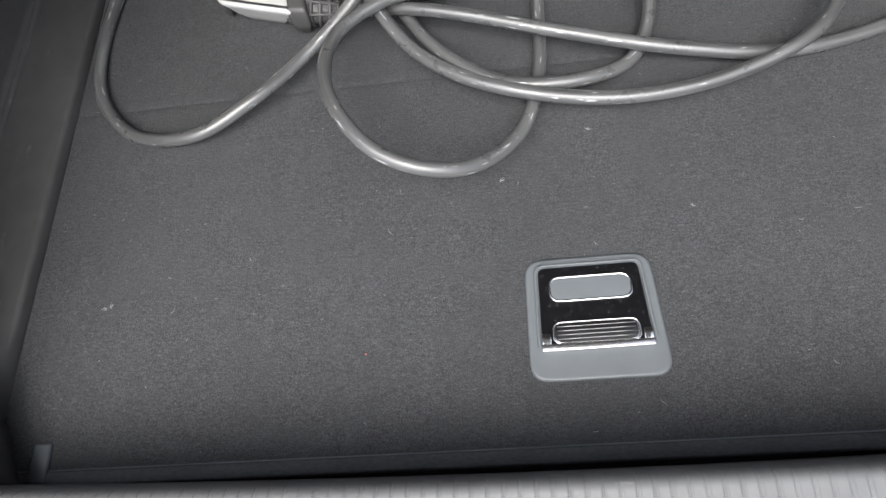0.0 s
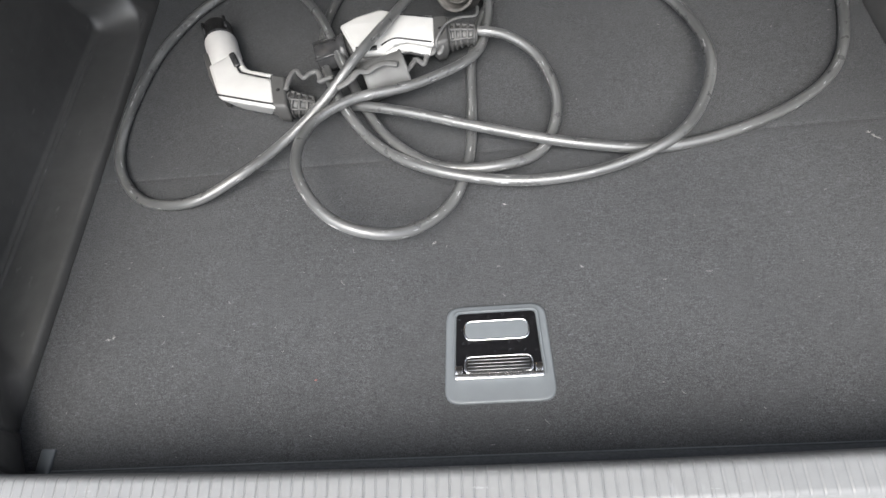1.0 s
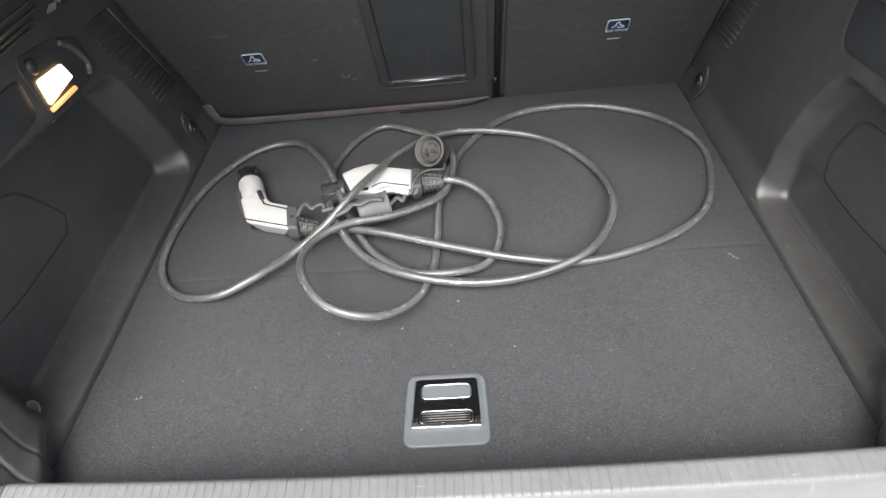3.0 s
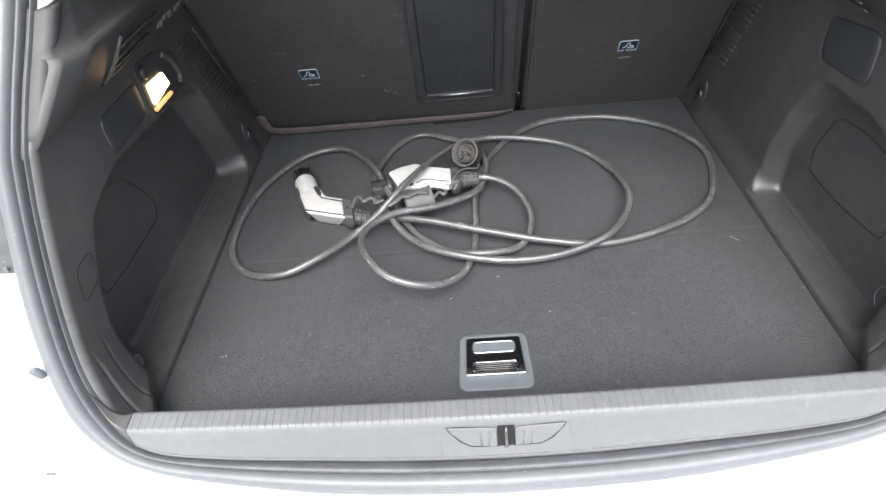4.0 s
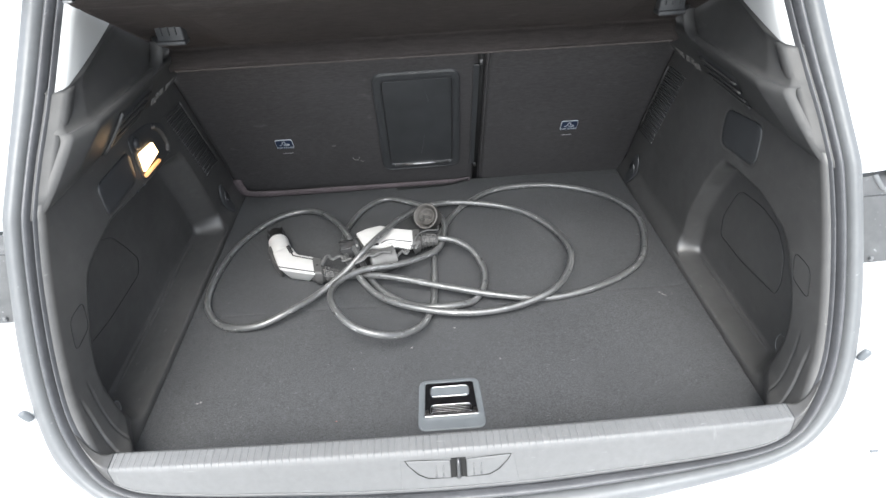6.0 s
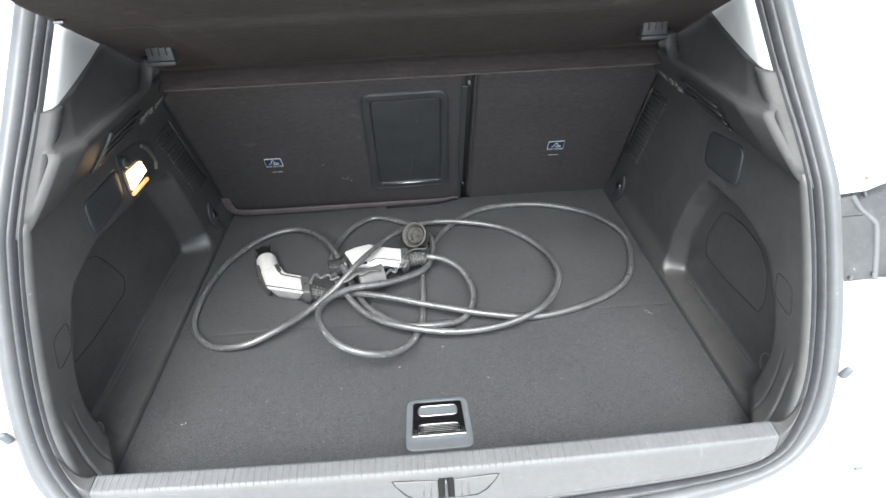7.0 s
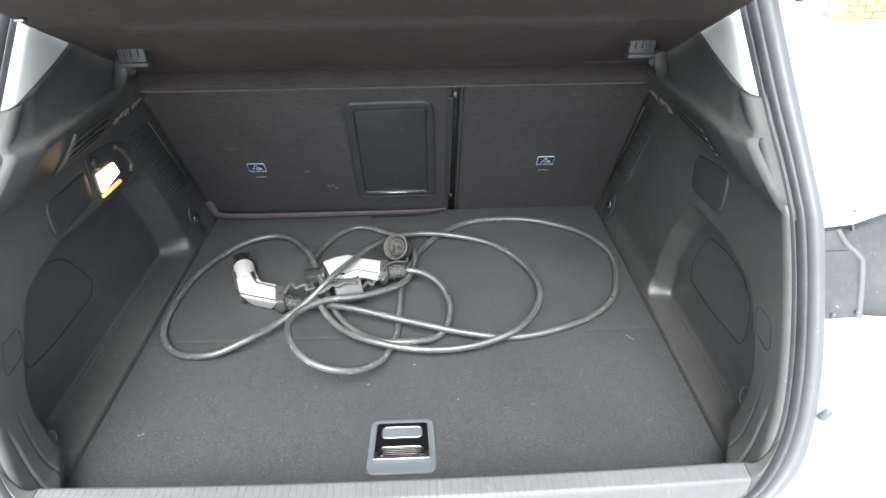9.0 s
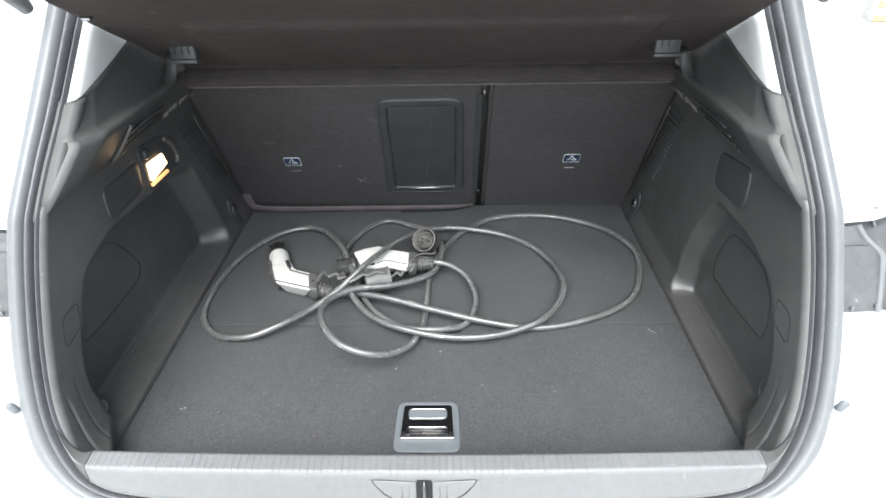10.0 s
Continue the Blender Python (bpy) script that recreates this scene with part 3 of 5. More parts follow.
# half-hidden round bag hooks at the rear ends of the recesses
for side, host, y, z, k in ((-1, wall_left, 0.130, 0.048, 0.7), (1, wall_right, 0.160, 0.053, 1.0)):
    c = on_wall(side, y, z, 0.0008)
    arc = [radians(-105 + 210 * i / 20) for i in range(21)]
    hook = part("bag_hook", tube([c + Vector((0, 0.013 * k * math.cos(a), 0.019 * k * math.sin(a))) for a in arc], 0.0013, 8), SILLPLASTIC, host, "round bag hook with a pale worn rim")
    part("hook_hole", plate([c + Vector((side * 0.0006, 0.0115 * k * math.cos(a), 0.0175 * k * math.sin(a))) for a in arc], (-side, 0, 0), 0.001, 0.0003), PLASTIC, hook)


# the car's body round the opening
car = thing("car", "white parked car body round the open tailgate", "car")
seal = thing("door_seal", "grey rubber seal round the tailgate opening", "door seal")
part("seal_lip", aperture_strip([(-0.10, -0.014), (-0.05, -0.004), (-0.02, 0.0002), (0.0, 0.001), (0.02, 0.0), (0.05, -0.003), (0.12, -0.0065), (0.19, -0.010), (0.205, -0.016), (0.20, -0.034)]), RUBBER, seal)
part("seal_tube", aperture_strip([(0.165, -0.034), (0.17, -0.014), (0.19, -0.007), (0.22, -0.001), (0.26, 0.0025), (0.31, 0.0035), (0.36, 0.002), (0.40, -0.003), (0.42, -0.009), (0.425, -0.016), (0.43, -0.034)]), RUBBER, seal, "hollow rubber tube of the seal")
part("opening_flange", aperture_strip([(0.36, -0.032), (0.46, -0.026), (0.50, -0.016), (0.53, -0.009), (0.58, -0.003), (0.66, 0.0015), (0.75, 0.003), (0.84, 0.0018), (0.95, -0.0005), (1.05, -0.003), (1.11, -0.0065), (1.14, -0.013), (1.14, -0.026)]), FLANGE, car, "flange of the opening with its shade put into a grey colour")

# fold of the lamp bay: (z, x)
RIDGE = ((0.262, 0.664), (0.300, 0.667), (0.330, 0.6675), (0.338, 0.664), (0.352, 0.647), (0.366, 0.637), (0.3695, 0.6355))
OUT_X = [(p.y, p.x) for p in OUT_HALF if p.y < 0.5 and p.x > 0.3]
for side in (-1, 1):
    # quarter panel below the lamp
    rows = []
    for i in range(40):
        z = -0.03 + 0.296 * i / 39
        x0 = lerp_table(OUT_X, max(z, 0.0))
        y0 = opening_y(z) + 0.010
        # the upper edge dips towards the side
        rows.append([(side * x, y0 + y, z - drop * (i / 39) ** 2) for x, y, drop in ((x0 - 0.012, 0.01, 0), (x0 + 0.02, 0.004, 0), (x0 + 0.05, 0.006, 0), (0.672, 0.010, 0.002), (0.72, 0.018, 0.014), (0.78, 0.03, 0.030), (0.86, 0.09, 0.05), (0.90, 0.25, 0.05), (0.91, 1.2, 0.05))])
    rows.append([(Vector(p) + Vector((0, 0.010, -0.002))) for p in rows[-1]])
    part("quarter_panel", grid(rows)[0], PAINT, car, "white painted quarter panel")
    # white shoulder above the lamp
    rows = []
    for i in range(24):
        y = 0.185 + 1.6 * i / 23
        rows.append([(side * (0.575 + 0.02 * min(1, i / 6)), y, 0.371 + 0.004 * min(i, 8)), (side * 0.66, y + 0.01, 0.372), (side * 0.80, y + 0.07, 0.371), (side * 0.87, y + 0.14, 0.37), (side * 0.905, y + 0.30, 0.34), (side * 0.91, y + 0.34, 0.25)])
    part("shoulder", grid(rows)[0], PAINT, car, "white painted shoulder")
    # open lamp bay between them: a flat plate that folds back along a pale ridge, with a step across it
    rows = []
    for z in (0.200, 0.230, 0.262, 0.28, 0.30, 0.318, 0.33, 0.337, 0.343, 0.3480, 0.3494, 0.3512, 0.3530, 0.36, 0.366, 0.3698):
        fold = lerp_table(RIDGE, z)
        out = opening_y(z) + 0.010 + 0.006 * smooth01(0.3490, 0.3530, z)
        rows.append([(side * x, out + y, z) for x, y in ((0.570, 0.034), (0.586, 0.018), (0.600, 0.013), (0.615, 0.012), (fold - 0.012, 0.0135), (fold - 0.004, 0.0145), (fold, 0.0175), (fold + 0.004, 0.027), (fold + 0.010, 0.046), (fold + 0.030, 0.060), (0.76, 0.085))])
    lamp_bay = part("tail_lamp_bay", grid(rows)[0], LAMPGREY, car, "dusty grey tail lamp bay")
    for z, x, y, m in ((0.272, 0.622, 0.008, FLANGE), (0.274, 0.658, 0.010, FLANGE), (0.334, 0.6655, 0.0155, LAMPGREY)):
        bm = box((0.005, 0.004, 0.007), bevel=0.0015)
        bmesh.ops.translate(bm, vec=(side * x, opening_y(z) + y + 0.010, z), verts=bm.verts)
        part("lamp_clip", bm, m, lamp_bay)
    rib = spline([(side * (x - 0.001), opening_y(z) + 0.0265 + 0.006 * smooth01(0.349, 0.353, z), z) for z, x in RIDGE], 8)
    part("bay_rib", tube(rib, 0.0050, 8), FLANGE, lamp_bay, "pale rib in the lamp bay")
    part("bay_joint", tube([(side * (0.594 + 0.010 * k), opening_y(0.3486) + 0.0213 + 0.0004 * k, 0.3486) for k in range(6)], 0.0011, 6), SMOOTHPLASTIC, lamp_bay)
    inner = spline([(side * x, opening_y(z) + y, z) for x, y, z in ((0.688, 0.074, 0.374), (0.684, 0.074, 0.368), (0.681, 0.072, 0.358), (0.682, 0.070, 0.350))], 6)
    part("bay_wire", tube(inner, 0.0026, 8), FLANGE, lamp_bay)
    bm = box((0.013, 0.010, 0.021), bevel=0.0045)
    bmesh.ops.transform(bm, matrix=Matrix.Translation((side * 0.606, opening_y(0.156) + 0.006, 0.156)) @ Matrix.Rotation(radians(side * 25), 4, "Y"), verts=bm.verts)
    part("rubber_buffer", bm, GREYPLASTIC, car, "small grey rubber buffer")
    bm = box((0.012, 0.004, 0.005), bevel=0.0015)
    bmesh.ops.translate(bm, vec=(side * 0.628, opening_y(0.022) + 0.012, 0.022), verts=bm.verts)
    part("panel_nick", bm, GREYPLASTIC, car)
    # gas strut at the top corner
    bm = tube([(side * 0.600, 0.395, 0.640), (side * 0.600, 0.375, 0.665), (side * 0.602, 0.34, 0.72)], [0.010, 0.016, 0.012], 12)
    strut = part("gas_strut", bm, LAMPGREY, car, "grey gas strut end")
    part("strut_tube", tube([(side * 0.602, 0.345, 0.71), (side * 0.605, 0.10, 1.12)], 0.010, 12), SMOOTHPLASTIC, strut)
# bumper
rows = []
for i in range(81):
    u = 2 * i / 80 - 1
    x = 0.92 * u
    bow = 0.10 * abs(u) ** 3
    zo = lerp_table([(p.x, p.y) for p in OUT_HALF if p.y < 0.04], abs(x)) - 0.012
    y0 = opening_y(zo) + 0.012
    rows.append([(x, y0 + 0.03, zo - 0.004), (x, y0, zo - 0.006), (x, y0 - 0.03, min(zo - 0.014, -0.030)), (x, -0.13 + bow, -0.052), (x, -0.17 + bow, -0.060), (x, -0.195 + bow, -0.080), (x, -0.205 + bow, -0.12), (x, -0.20 + bow, -0.40), (x, -0.15 + bow, -0.50)])
part("bumper", grid(rows)[0], PAINT, car, "white painted bumper")
# open tailgate over the boot, and the roof and black closing sheets behind the seats
rows = []
for i in range(13):
    u = i / 12
    y, z = 0.46 - 0.74 * u, 0.985 + 0.78 * u + 0.05 * math.sin(math.pi * u)
    hw = 0.56 - 0.04 * math.cos(math.pi * u)
    rows.append([(hw * (2 * j / 16 - 1), y, z - 0.03 * (2 * j / 16 - 1) ** 4) for j in range(17)])
bm = grid(rows)[0]
bmesh.ops.solidify(bm, geom=bm.faces[:], thickness=-0.05)
tailgate = part("tailgate", bm, SMOOTHPLASTIC, car, "raised tailgate with dark inner trim")
bm = box((1.12, 1.9, 0.03), (0, 1.55, 1.0))
part("roof", bm, PAINT, car)
# unseen black sheets added to keep the cabin behind the seats dark
bm = box((1.2, 0.03, 1.7), (0, 2.4, 0.2))
part("cabin_dark_end", bm, GAP, car, "unseen black sheet added for the dark of the cabin")
for side in (-1, 1):
    bm = box((0.03, 1.7, 1.15), (side * 0.585, 1.57, 0.42))
    part("cabin_dark_side", bm, GAP, car)

# sill trim with ribbed top
sill = thing("sill_trim", "scuffed grey plastic loading sill with a ribbed top", "sill")
prof = [(0.006, -0.03), (0.0055, 0.02), (0.005, 0.07), (0.004, 0.085), (0.002, 0.093), (-0.001, 0.097)] + [(-0.004 - 0.0028 * i, 0.0985 - 0.0002 * i) for i in range(9)] + [(-0.0290, 0.0952), (-0.0325, 0.091), (-0.0345, 0.086), (-0.0395, 0.066), (-0.0435, 0.048), (-0.0465, 0.034), (-0.0470, 0.0290), (-0.0460, 0.026), (-0.043, 0.022)]
SILL_END = 0.491
IN_Z = [(p.x, p.y) for p in IN_HALF if p.y < 0.3 and p.x < 0.55]


def sill_row(x, rib=0.0):
    """One cross-section of the sill; its face grows shallower towards the ends, where it sweeps up the pillar."""
    ax = abs(x)
    bow = 0.008 * (min(ax, SILL_END) / 0.49) ** 2
    lift = lerp_table(IN_Z, ax) - lerp_table(IN_Z, SILL_END) if ax > SILL_END else 0.0
    low = lerp_table(IN_Z, min(ax, SILL_END))
    yt = opening_y(low) - 0.0015 - bow
    y1, z1 = prof[15]
    row = []
    for j, (y, z) in enumerate(prof):
        if 15 < j:
            y, z = y1 + (yt - y1) * (y1 - y) / (y1 + 0.047), z1 + (low - z1) * (z1 - z) / (z1 - 0.029)
        w = 1.0 if 5 <= j <= 14 else (0.6 if j in (4, 15) else 0.0)
        row.append((x, y + bow + 0.58 * lift, z + lift + rib * w))
    return row


rows = []
NX = 2400
for i in range(NX + 1):
    x = SILL_END * (2 * i / NX - 1)
    ph = ((x + 1) % 0.010) / 0.010
    deep = 0.72 * (1.0 - 0.45 * smooth01(0.05, 0.3, x)) * (1.0 + 0.45 * noise.noise((math.floor((x + 1) / 0.010) * 1.7, 0.3, 2.0)))
    rows.append(sill_row(x, deep * (-0.0011 * math.exp(-((ph - 0.5) / 0.065) ** 2) + 0.0004 * math.exp(-((ph - 0.66) / 0.06) ** 2))))
part("sill_cover", grid(rows)[0], SILLPLASTIC, sill)
for side in (-1, 1):
    first = [Vector(p) for p in sill_row(side * (SILL_END + 0.0006))]
    foot = first[-2]
    ends = []
    for i in range(21):
        u = i / 20
        x = SILL_END + (0.549 - SILL_END) * u
        z = lerp_table(IN_Z, x)
        at = Vector((side * x, opening_y(z), z)) - Vector((side * SILL_END, opening_y(lerp_table(IN_Z, SILL_END)), lerp_table(IN_Z, SILL_END)))
        ends.append([foot + at + (p - foot) * (1 - u) ** 1.4 for p in first])
    part("end_cover", grid(ends)[0], PLASTIC, sill, "dark sill end sweeping up the pillar")
    line = [Vector(p) + Vector((0, -0.0002, 0.0004)) for p in sill_row(side * SILL_END)[5:23]]
    part("end_joint", tube(line, 0.0006, 6), SMOOTHPLASTIC, sill)
# catch cover: two wings and a striker slot


def face_point(x, s, lift=0.0):
    """On the sill's rear face: s runs from its upper edge down."""
    return Vector((x, -0.0347 - 0.0118 * s + 0.008 * (x / 0.49) ** 2, 0.0855 - 0.0515 * s)) + Vector((0, -0.975, 0.223)) * lift


FACE_OUT = Vector((0, -0.975, 0.223))
part("catch_panel", plate([face_point(x, q) for x, q in ((-0.079, 0.01), (-0.04, 0.01), (0.0, 0.01), (0.04, 0.01), (0.083, 0.01), (0.089, 0.99), (0.04, 0.99), (0.0, 0.99), (-0.04, 0.99), (-0.080, 0.99))], FACE_OUT, 0.0005, 0.0002), SILLPLASTIC, sill)
for sx in (-1, 1):
    corners = [(0.0115, 0.05), (0.0745, -0.015), (0.070, 0.16), (0.057, 0.46), (0.044, 0.62), (0.0115, 0.66)]
    o = rounded_poly([(x, q, 0) for x, q in corners], 0.2, 5)
    pts = [face_point(sx * p.x + 0.003, p.y, 0.0005) for p in o]
    part("catch_wing", plate(pts, FACE_OUT, 0.0018, 0.0012), SILLPLASTIC, sill)
    mid = sum(pts, Vector()) / len(pts)
    gap = [p + (p - mid).normalized() * 0.0022 + Vector((0, 0, -0.0010)) for p in pts]
    part("wing_gap", plate(gap, FACE_OUT, 0.0004, 0.0002), GAP, sill)
    for k in range(2):
        bm = tube([face_point(sx * (0.022 + 0.010 * k) + 0.003, 0.18, 0.0024), face_point(sx * (0.022 + 0.010 * k) + 0.003, 0.58, 0.0024)], 0.0011, 8)
        part("wing_rib", bm, SILLPLASTIC, sill)
pts = [face_point(x + 0.003, q) for x, q in ((-0.0105, 0.0), (0.0105, 0.0), (0.0105, 0.67), (-0.0105, 0.67))]
part("striker_slot", plate(pts, FACE_OUT, 0.0012, 0.0004), GAP, sill, "dark slot of the striker")
bm = tube([face_point(0.003, 0.0, 0.0015), face_point(0.003, 0.12, 0.005), face_point(0.003, 0.54, 0.005), face_point(0.003, 0.64, 0.0015)], [0.0022, 0.0026, 0.0026, 0.0034], 12)
part("striker_bar", bm, DARKSTEEL, sill, "steel striker bar")
# pale moulded line at the foot of the face
part("face_bead", tube([Vector(sill_row(SILL_END * (2 * i / 60 - 1))[20]) + Vector((0, -0.0004, 0.0004)) for i in range(61)], 0.0009, 6), SILLPLASTIC, sill)

# rear seat backs
N_SEAT = Vector((0, -1, -0.5)).normalized()


def seat_point(x, z, lift=0.0):
    return Vector((x, seat_y(z), z)) + N_SEAT * lift


def seat_back(x0, x1, label):
    s = thing("rear_seat_back", label, "seat", "rear seat backs")
    rows = []
    nx, nz = 90, 50
    for j in range(nz + 1):
        z = -0.012 + 0.475 * j / nz
        row = []
        for i in range(nx + 1):
            x = x0 + (x1 - x0) * i / nx
            e = min(x - x0, x1 - x, 0.465 - z)
            d = -0.012 * (1 - smooth01(0.0, 0.014, e)) + 0.0012 * noise.noise((x * 7, z * 7, 2))
            row.append(seat_point(x, z, d))
        rows.append(row)
    part("back_panel", grid(rows)[0], SEATCLOTH, s)
    bm = box((x1 - x0 - 0.01, 0.09, 0.46), (0, 0, 0), 0.01)
    bmesh.ops.rotate(bm, matrix=Matrix.Rotation(math.atan(0.5), 3, "X"), verts=bm.verts)
    bmesh.ops.translate(bm, vec=seat_point((x0 + x1) / 2, 0.22, -0.06), verts=bm.verts)
    part("cushion_core", bm, SEATCLOTH, s)
    return s


def lettering(text, size, origin, right, upward, lift, mat, host, name):
    """Raised writing in the built-in font."""
    cu = bpy.data.curves.new(name, "FONT")
    cu.body, cu.size, cu.align_x, cu.extrude, cu.offset = text, size, "CENTER", 0.0, 0.00018
    tmp = new("tmp_text", cu)
    me = bpy.data.meshes.new_from_object(tmp.evaluated_get(bpy.context.evaluated_depsgraph_get()))
    bpy.data.objects.remove(tmp)
    right, upward = Vector(right).normalized(), Vector(upward).normalized()
    for v in me.vertices:
        v.co = Vector(origin) + right * v.co.x + upward * v.co.y + Vector(lift)
    me.materials.clear()
    me.materials.append(mat)
    ob = new(name, me)
    ob.parent = host
    return ob


SEAT_UP = Vector((0, -0.5, 1)).normalized()


def tether_label(host, x, z):
    o = rounded_poly([seat_point(x - 0.021, z - 0.015), seat_point(x + 0.021, z - 0.015), seat_point(x + 0.021, z + 0.015), seat_point(x - 0.021, z + 0.015)], 0.15, 3)
    tag = part("tether_label", plate(o, N_SEAT, 0.0022, 0.0004), LABELWHITE, host, "small blue and white top tether label")
    c = sum(o, Vector()) / len(o)
    part("blue_field", plate([c + (p - c) * 0.955 for p in o], N_SEAT, 0.0026, 0.0003), LABELBLUE, tag)
    lettering("TOP TETHER", 0.0072, seat_point(x, z - 0.0122), (1, 0, 0), SEAT_UP, N_SEAT * 0.003, LABELWHITE, tag, "label_text")
    line = spline([seat_point(x + a, z + b, 0.003) for a, b in ((-0.012, -0.002), (-0.006, 0.001), (-0.003, 0.009), (0.002, 0.010), (0.003, 0.003), (0.008, 0.002), (0.012, -0.002), (0.004, -0.003), (-0.002, 0.0))], 4)
    part("anchor_sign", tube(line, 0.0009, 6), LABELWHITE, tag)
    # worn slit under the label
    part("tether_slit", tube([seat_point(x - 0.014 + 0.004 * k, z - 0.034 + 0.0006 * (-1) ** k, 0.0004) for k in range(8)], [0.0004, 0.0008, 0.0011, 0.0007, 0.0009, 0.0011, 0.0008, 0.0004], 6), DULLMETAL, host, "pale worn slit")
    return tag


seat_wide = seat_back(-0.549, 0.117, "wide rear seat back in dark felt with a ski hatch")
seat_narrow = seat_back(0.127, 0.549, "narrow rear seat back in dark felt")
tether_label(seat_wide, -0.365, 0.188)
tether_label(seat_narrow, 0.352, 0.190)
# scuff marks on the felt and on the hatch
for marks in (((-0.206, 0.122), (-0.203, 0.114), (-0.197, 0.111), (-0.191, 0.114), (-0.188, 0.122)), ((-0.187, 0.108), (-0.183, 0.103), (-0.179, 0.107)), ((-0.250, 0.170), (-0.246, 0.1695), (-0.241, 0.171))):
    part("pale_mark", tube(spline([seat_point(x, z, 0.0003) for x, z in marks], 4), 0.0005, 5), LINT, seat_wide)
for x0, z0, x1, z1 in ((-0.025, 0.125, -0.014, 0.194), (0.000, 0.30, -0.006, 0.33)):
    part("scratch", tube([seat_point(x0, z0, 0.0034), seat_point((x0 + x1) / 2 + 0.0015, (z0 + z1) / 2, 0.0034), seat_point(x1, z1, 0.0034)], 0.00035, 5), GREYPLASTIC, seat_wide)
# trim strip between the two backs
bm = box((0.012, 0.016, 0.48))
bmesh.ops.rotate(bm, matrix=Matrix.Rotation(math.atan(0.5), 3, "X"), verts=bm.verts)
bmesh.ops.translate(bm, vec=seat_point(0.12, 0.21, -0.012), verts=bm.verts)
part("joint_strip", bm, GAP, seat_narrow)
o = rounded_poly([seat_point(x, z) for x, z in ((0.1035, 0.392), (0.1155, 0.392), (0.1150, 0.070), (0.1035, 0.070))], 0.2, 3)
part("latch_strip", plate(o, N_SEAT, 0.003, 0.0012), SMOOTHPLASTIC, seat_wide, "smooth black strip along the seat edge")
part("piping", tube([seat_point(0.1335 + 0.0004 * math.sin(k * 1.7), 0.004 + 0.43 * k / 20, 0.0005) for k in range(21)], 0.0032, 8), SEATCLOTH, seat_narrow, "raised felt piping")
for z, x in ((0.396, 0.1195), (0.060, 0.118)):
    bm = box((0.007, 0.006, 0.012), bevel=0.0015)
    bmesh.ops.translate(bm, vec=seat_point(x, z, -0.002), verts=bm.verts)
    part("latch_tip", bm, DARKSTEEL, seat_narrow, "small silver latch tip")
# ski hatch
H_OUT = [(-0.122, 0.384), (0.072, 0.386), (0.076, 0.072), (-0.130, 0.070)]
H_IN = [(-0.103, 0.364), (0.056, 0.366), (0.056, 0.092), (-0.108, 0.090)]
outer = rounded_poly([seat_point(*p) for p in H_OUT], 0.14, 5)
inner = rounded_poly([seat_point(*p) for p in H_IN], 0.06, 5)
hatch = part("ski_hatch", ring_band(outer, inner, N_SEAT, 0.007), SMOOTHPLASTIC, seat_wide, "black plastic ski hatch frame")
rim = [p + N_SEAT * 0.0066 for p in rounded_poly([seat_point(*p) for p in ((-0.1205, 0.3825), (0.0705, 0.3845), (0.0745, 0.0735), (-0.1285, 0.0715))], 0.14, 5)]
part("frame_edge", tube(rim + rim[:1], 0.0013, 8, caps=False), SMOOTHPLASTIC, hatch)
part("hatch_door", plate(rounded_poly([seat_point(*p, 0.0005) for p in ((-0.101, 0.362), (0.054, 0.364), (0.054, 0.094), (-0.106, 0.092))], 0.05, 4), N_SEAT, 0.003, 0.001), SMOOTHPLASTIC, hatch)
part("hatch_pull", tube([seat_point(-0.098, 0.087, 0.006), seat_point(0.046, 0.089, 0.006)], 0.0032, 8), DULLMETAL, hatch, "silver pull edge")
# loose maroon edging along the foot of the wide seat
path = spline([(-0.535, 0.878, 0.062), (-0.526, 0.875, 0.034), (-0.505, 0.870, 0.018), (-0.42, 0.868, 0.015), (-0.27, 0.870, 0.014), (-0.10, 0.875, 0.012), (0.03, 0.884, 0.008), (0.105, 0.888, 0.010)], 10)
edging = tagged(new("seat_edging", mesh_of("seat_edging", tube(path, [0.0125 - 0.0060 * (i / (len(path) - 1)) ** 1.5 for i in range(len(path))], 12, flat=0.4, up=(0, 1, 0.3)), REDTAPE)), "faded maroon cloth edging along the seat foot", "edging")

# loose black cord hanging from the end of the edging
cord = spline([(0.100, 0.884, 0.012), (0.06, 0.876, 0.006), (0.02, 0.872, 0.004), (-0.04, 0.868, 0.0045), (-0.10, 0.868, 0.004)], 8)
tagged(new("loose_cord", mesh_of("loose_cord", tube(cord, 0.0022, 8), GAP)), "thin loose black cord lying under the maroon edging", "cord")

# parcel shelf, tilted up
shelf = thing("parcel_shelf", "dark felt parcel shelf tilted up on its hinges", "parcel shelf")
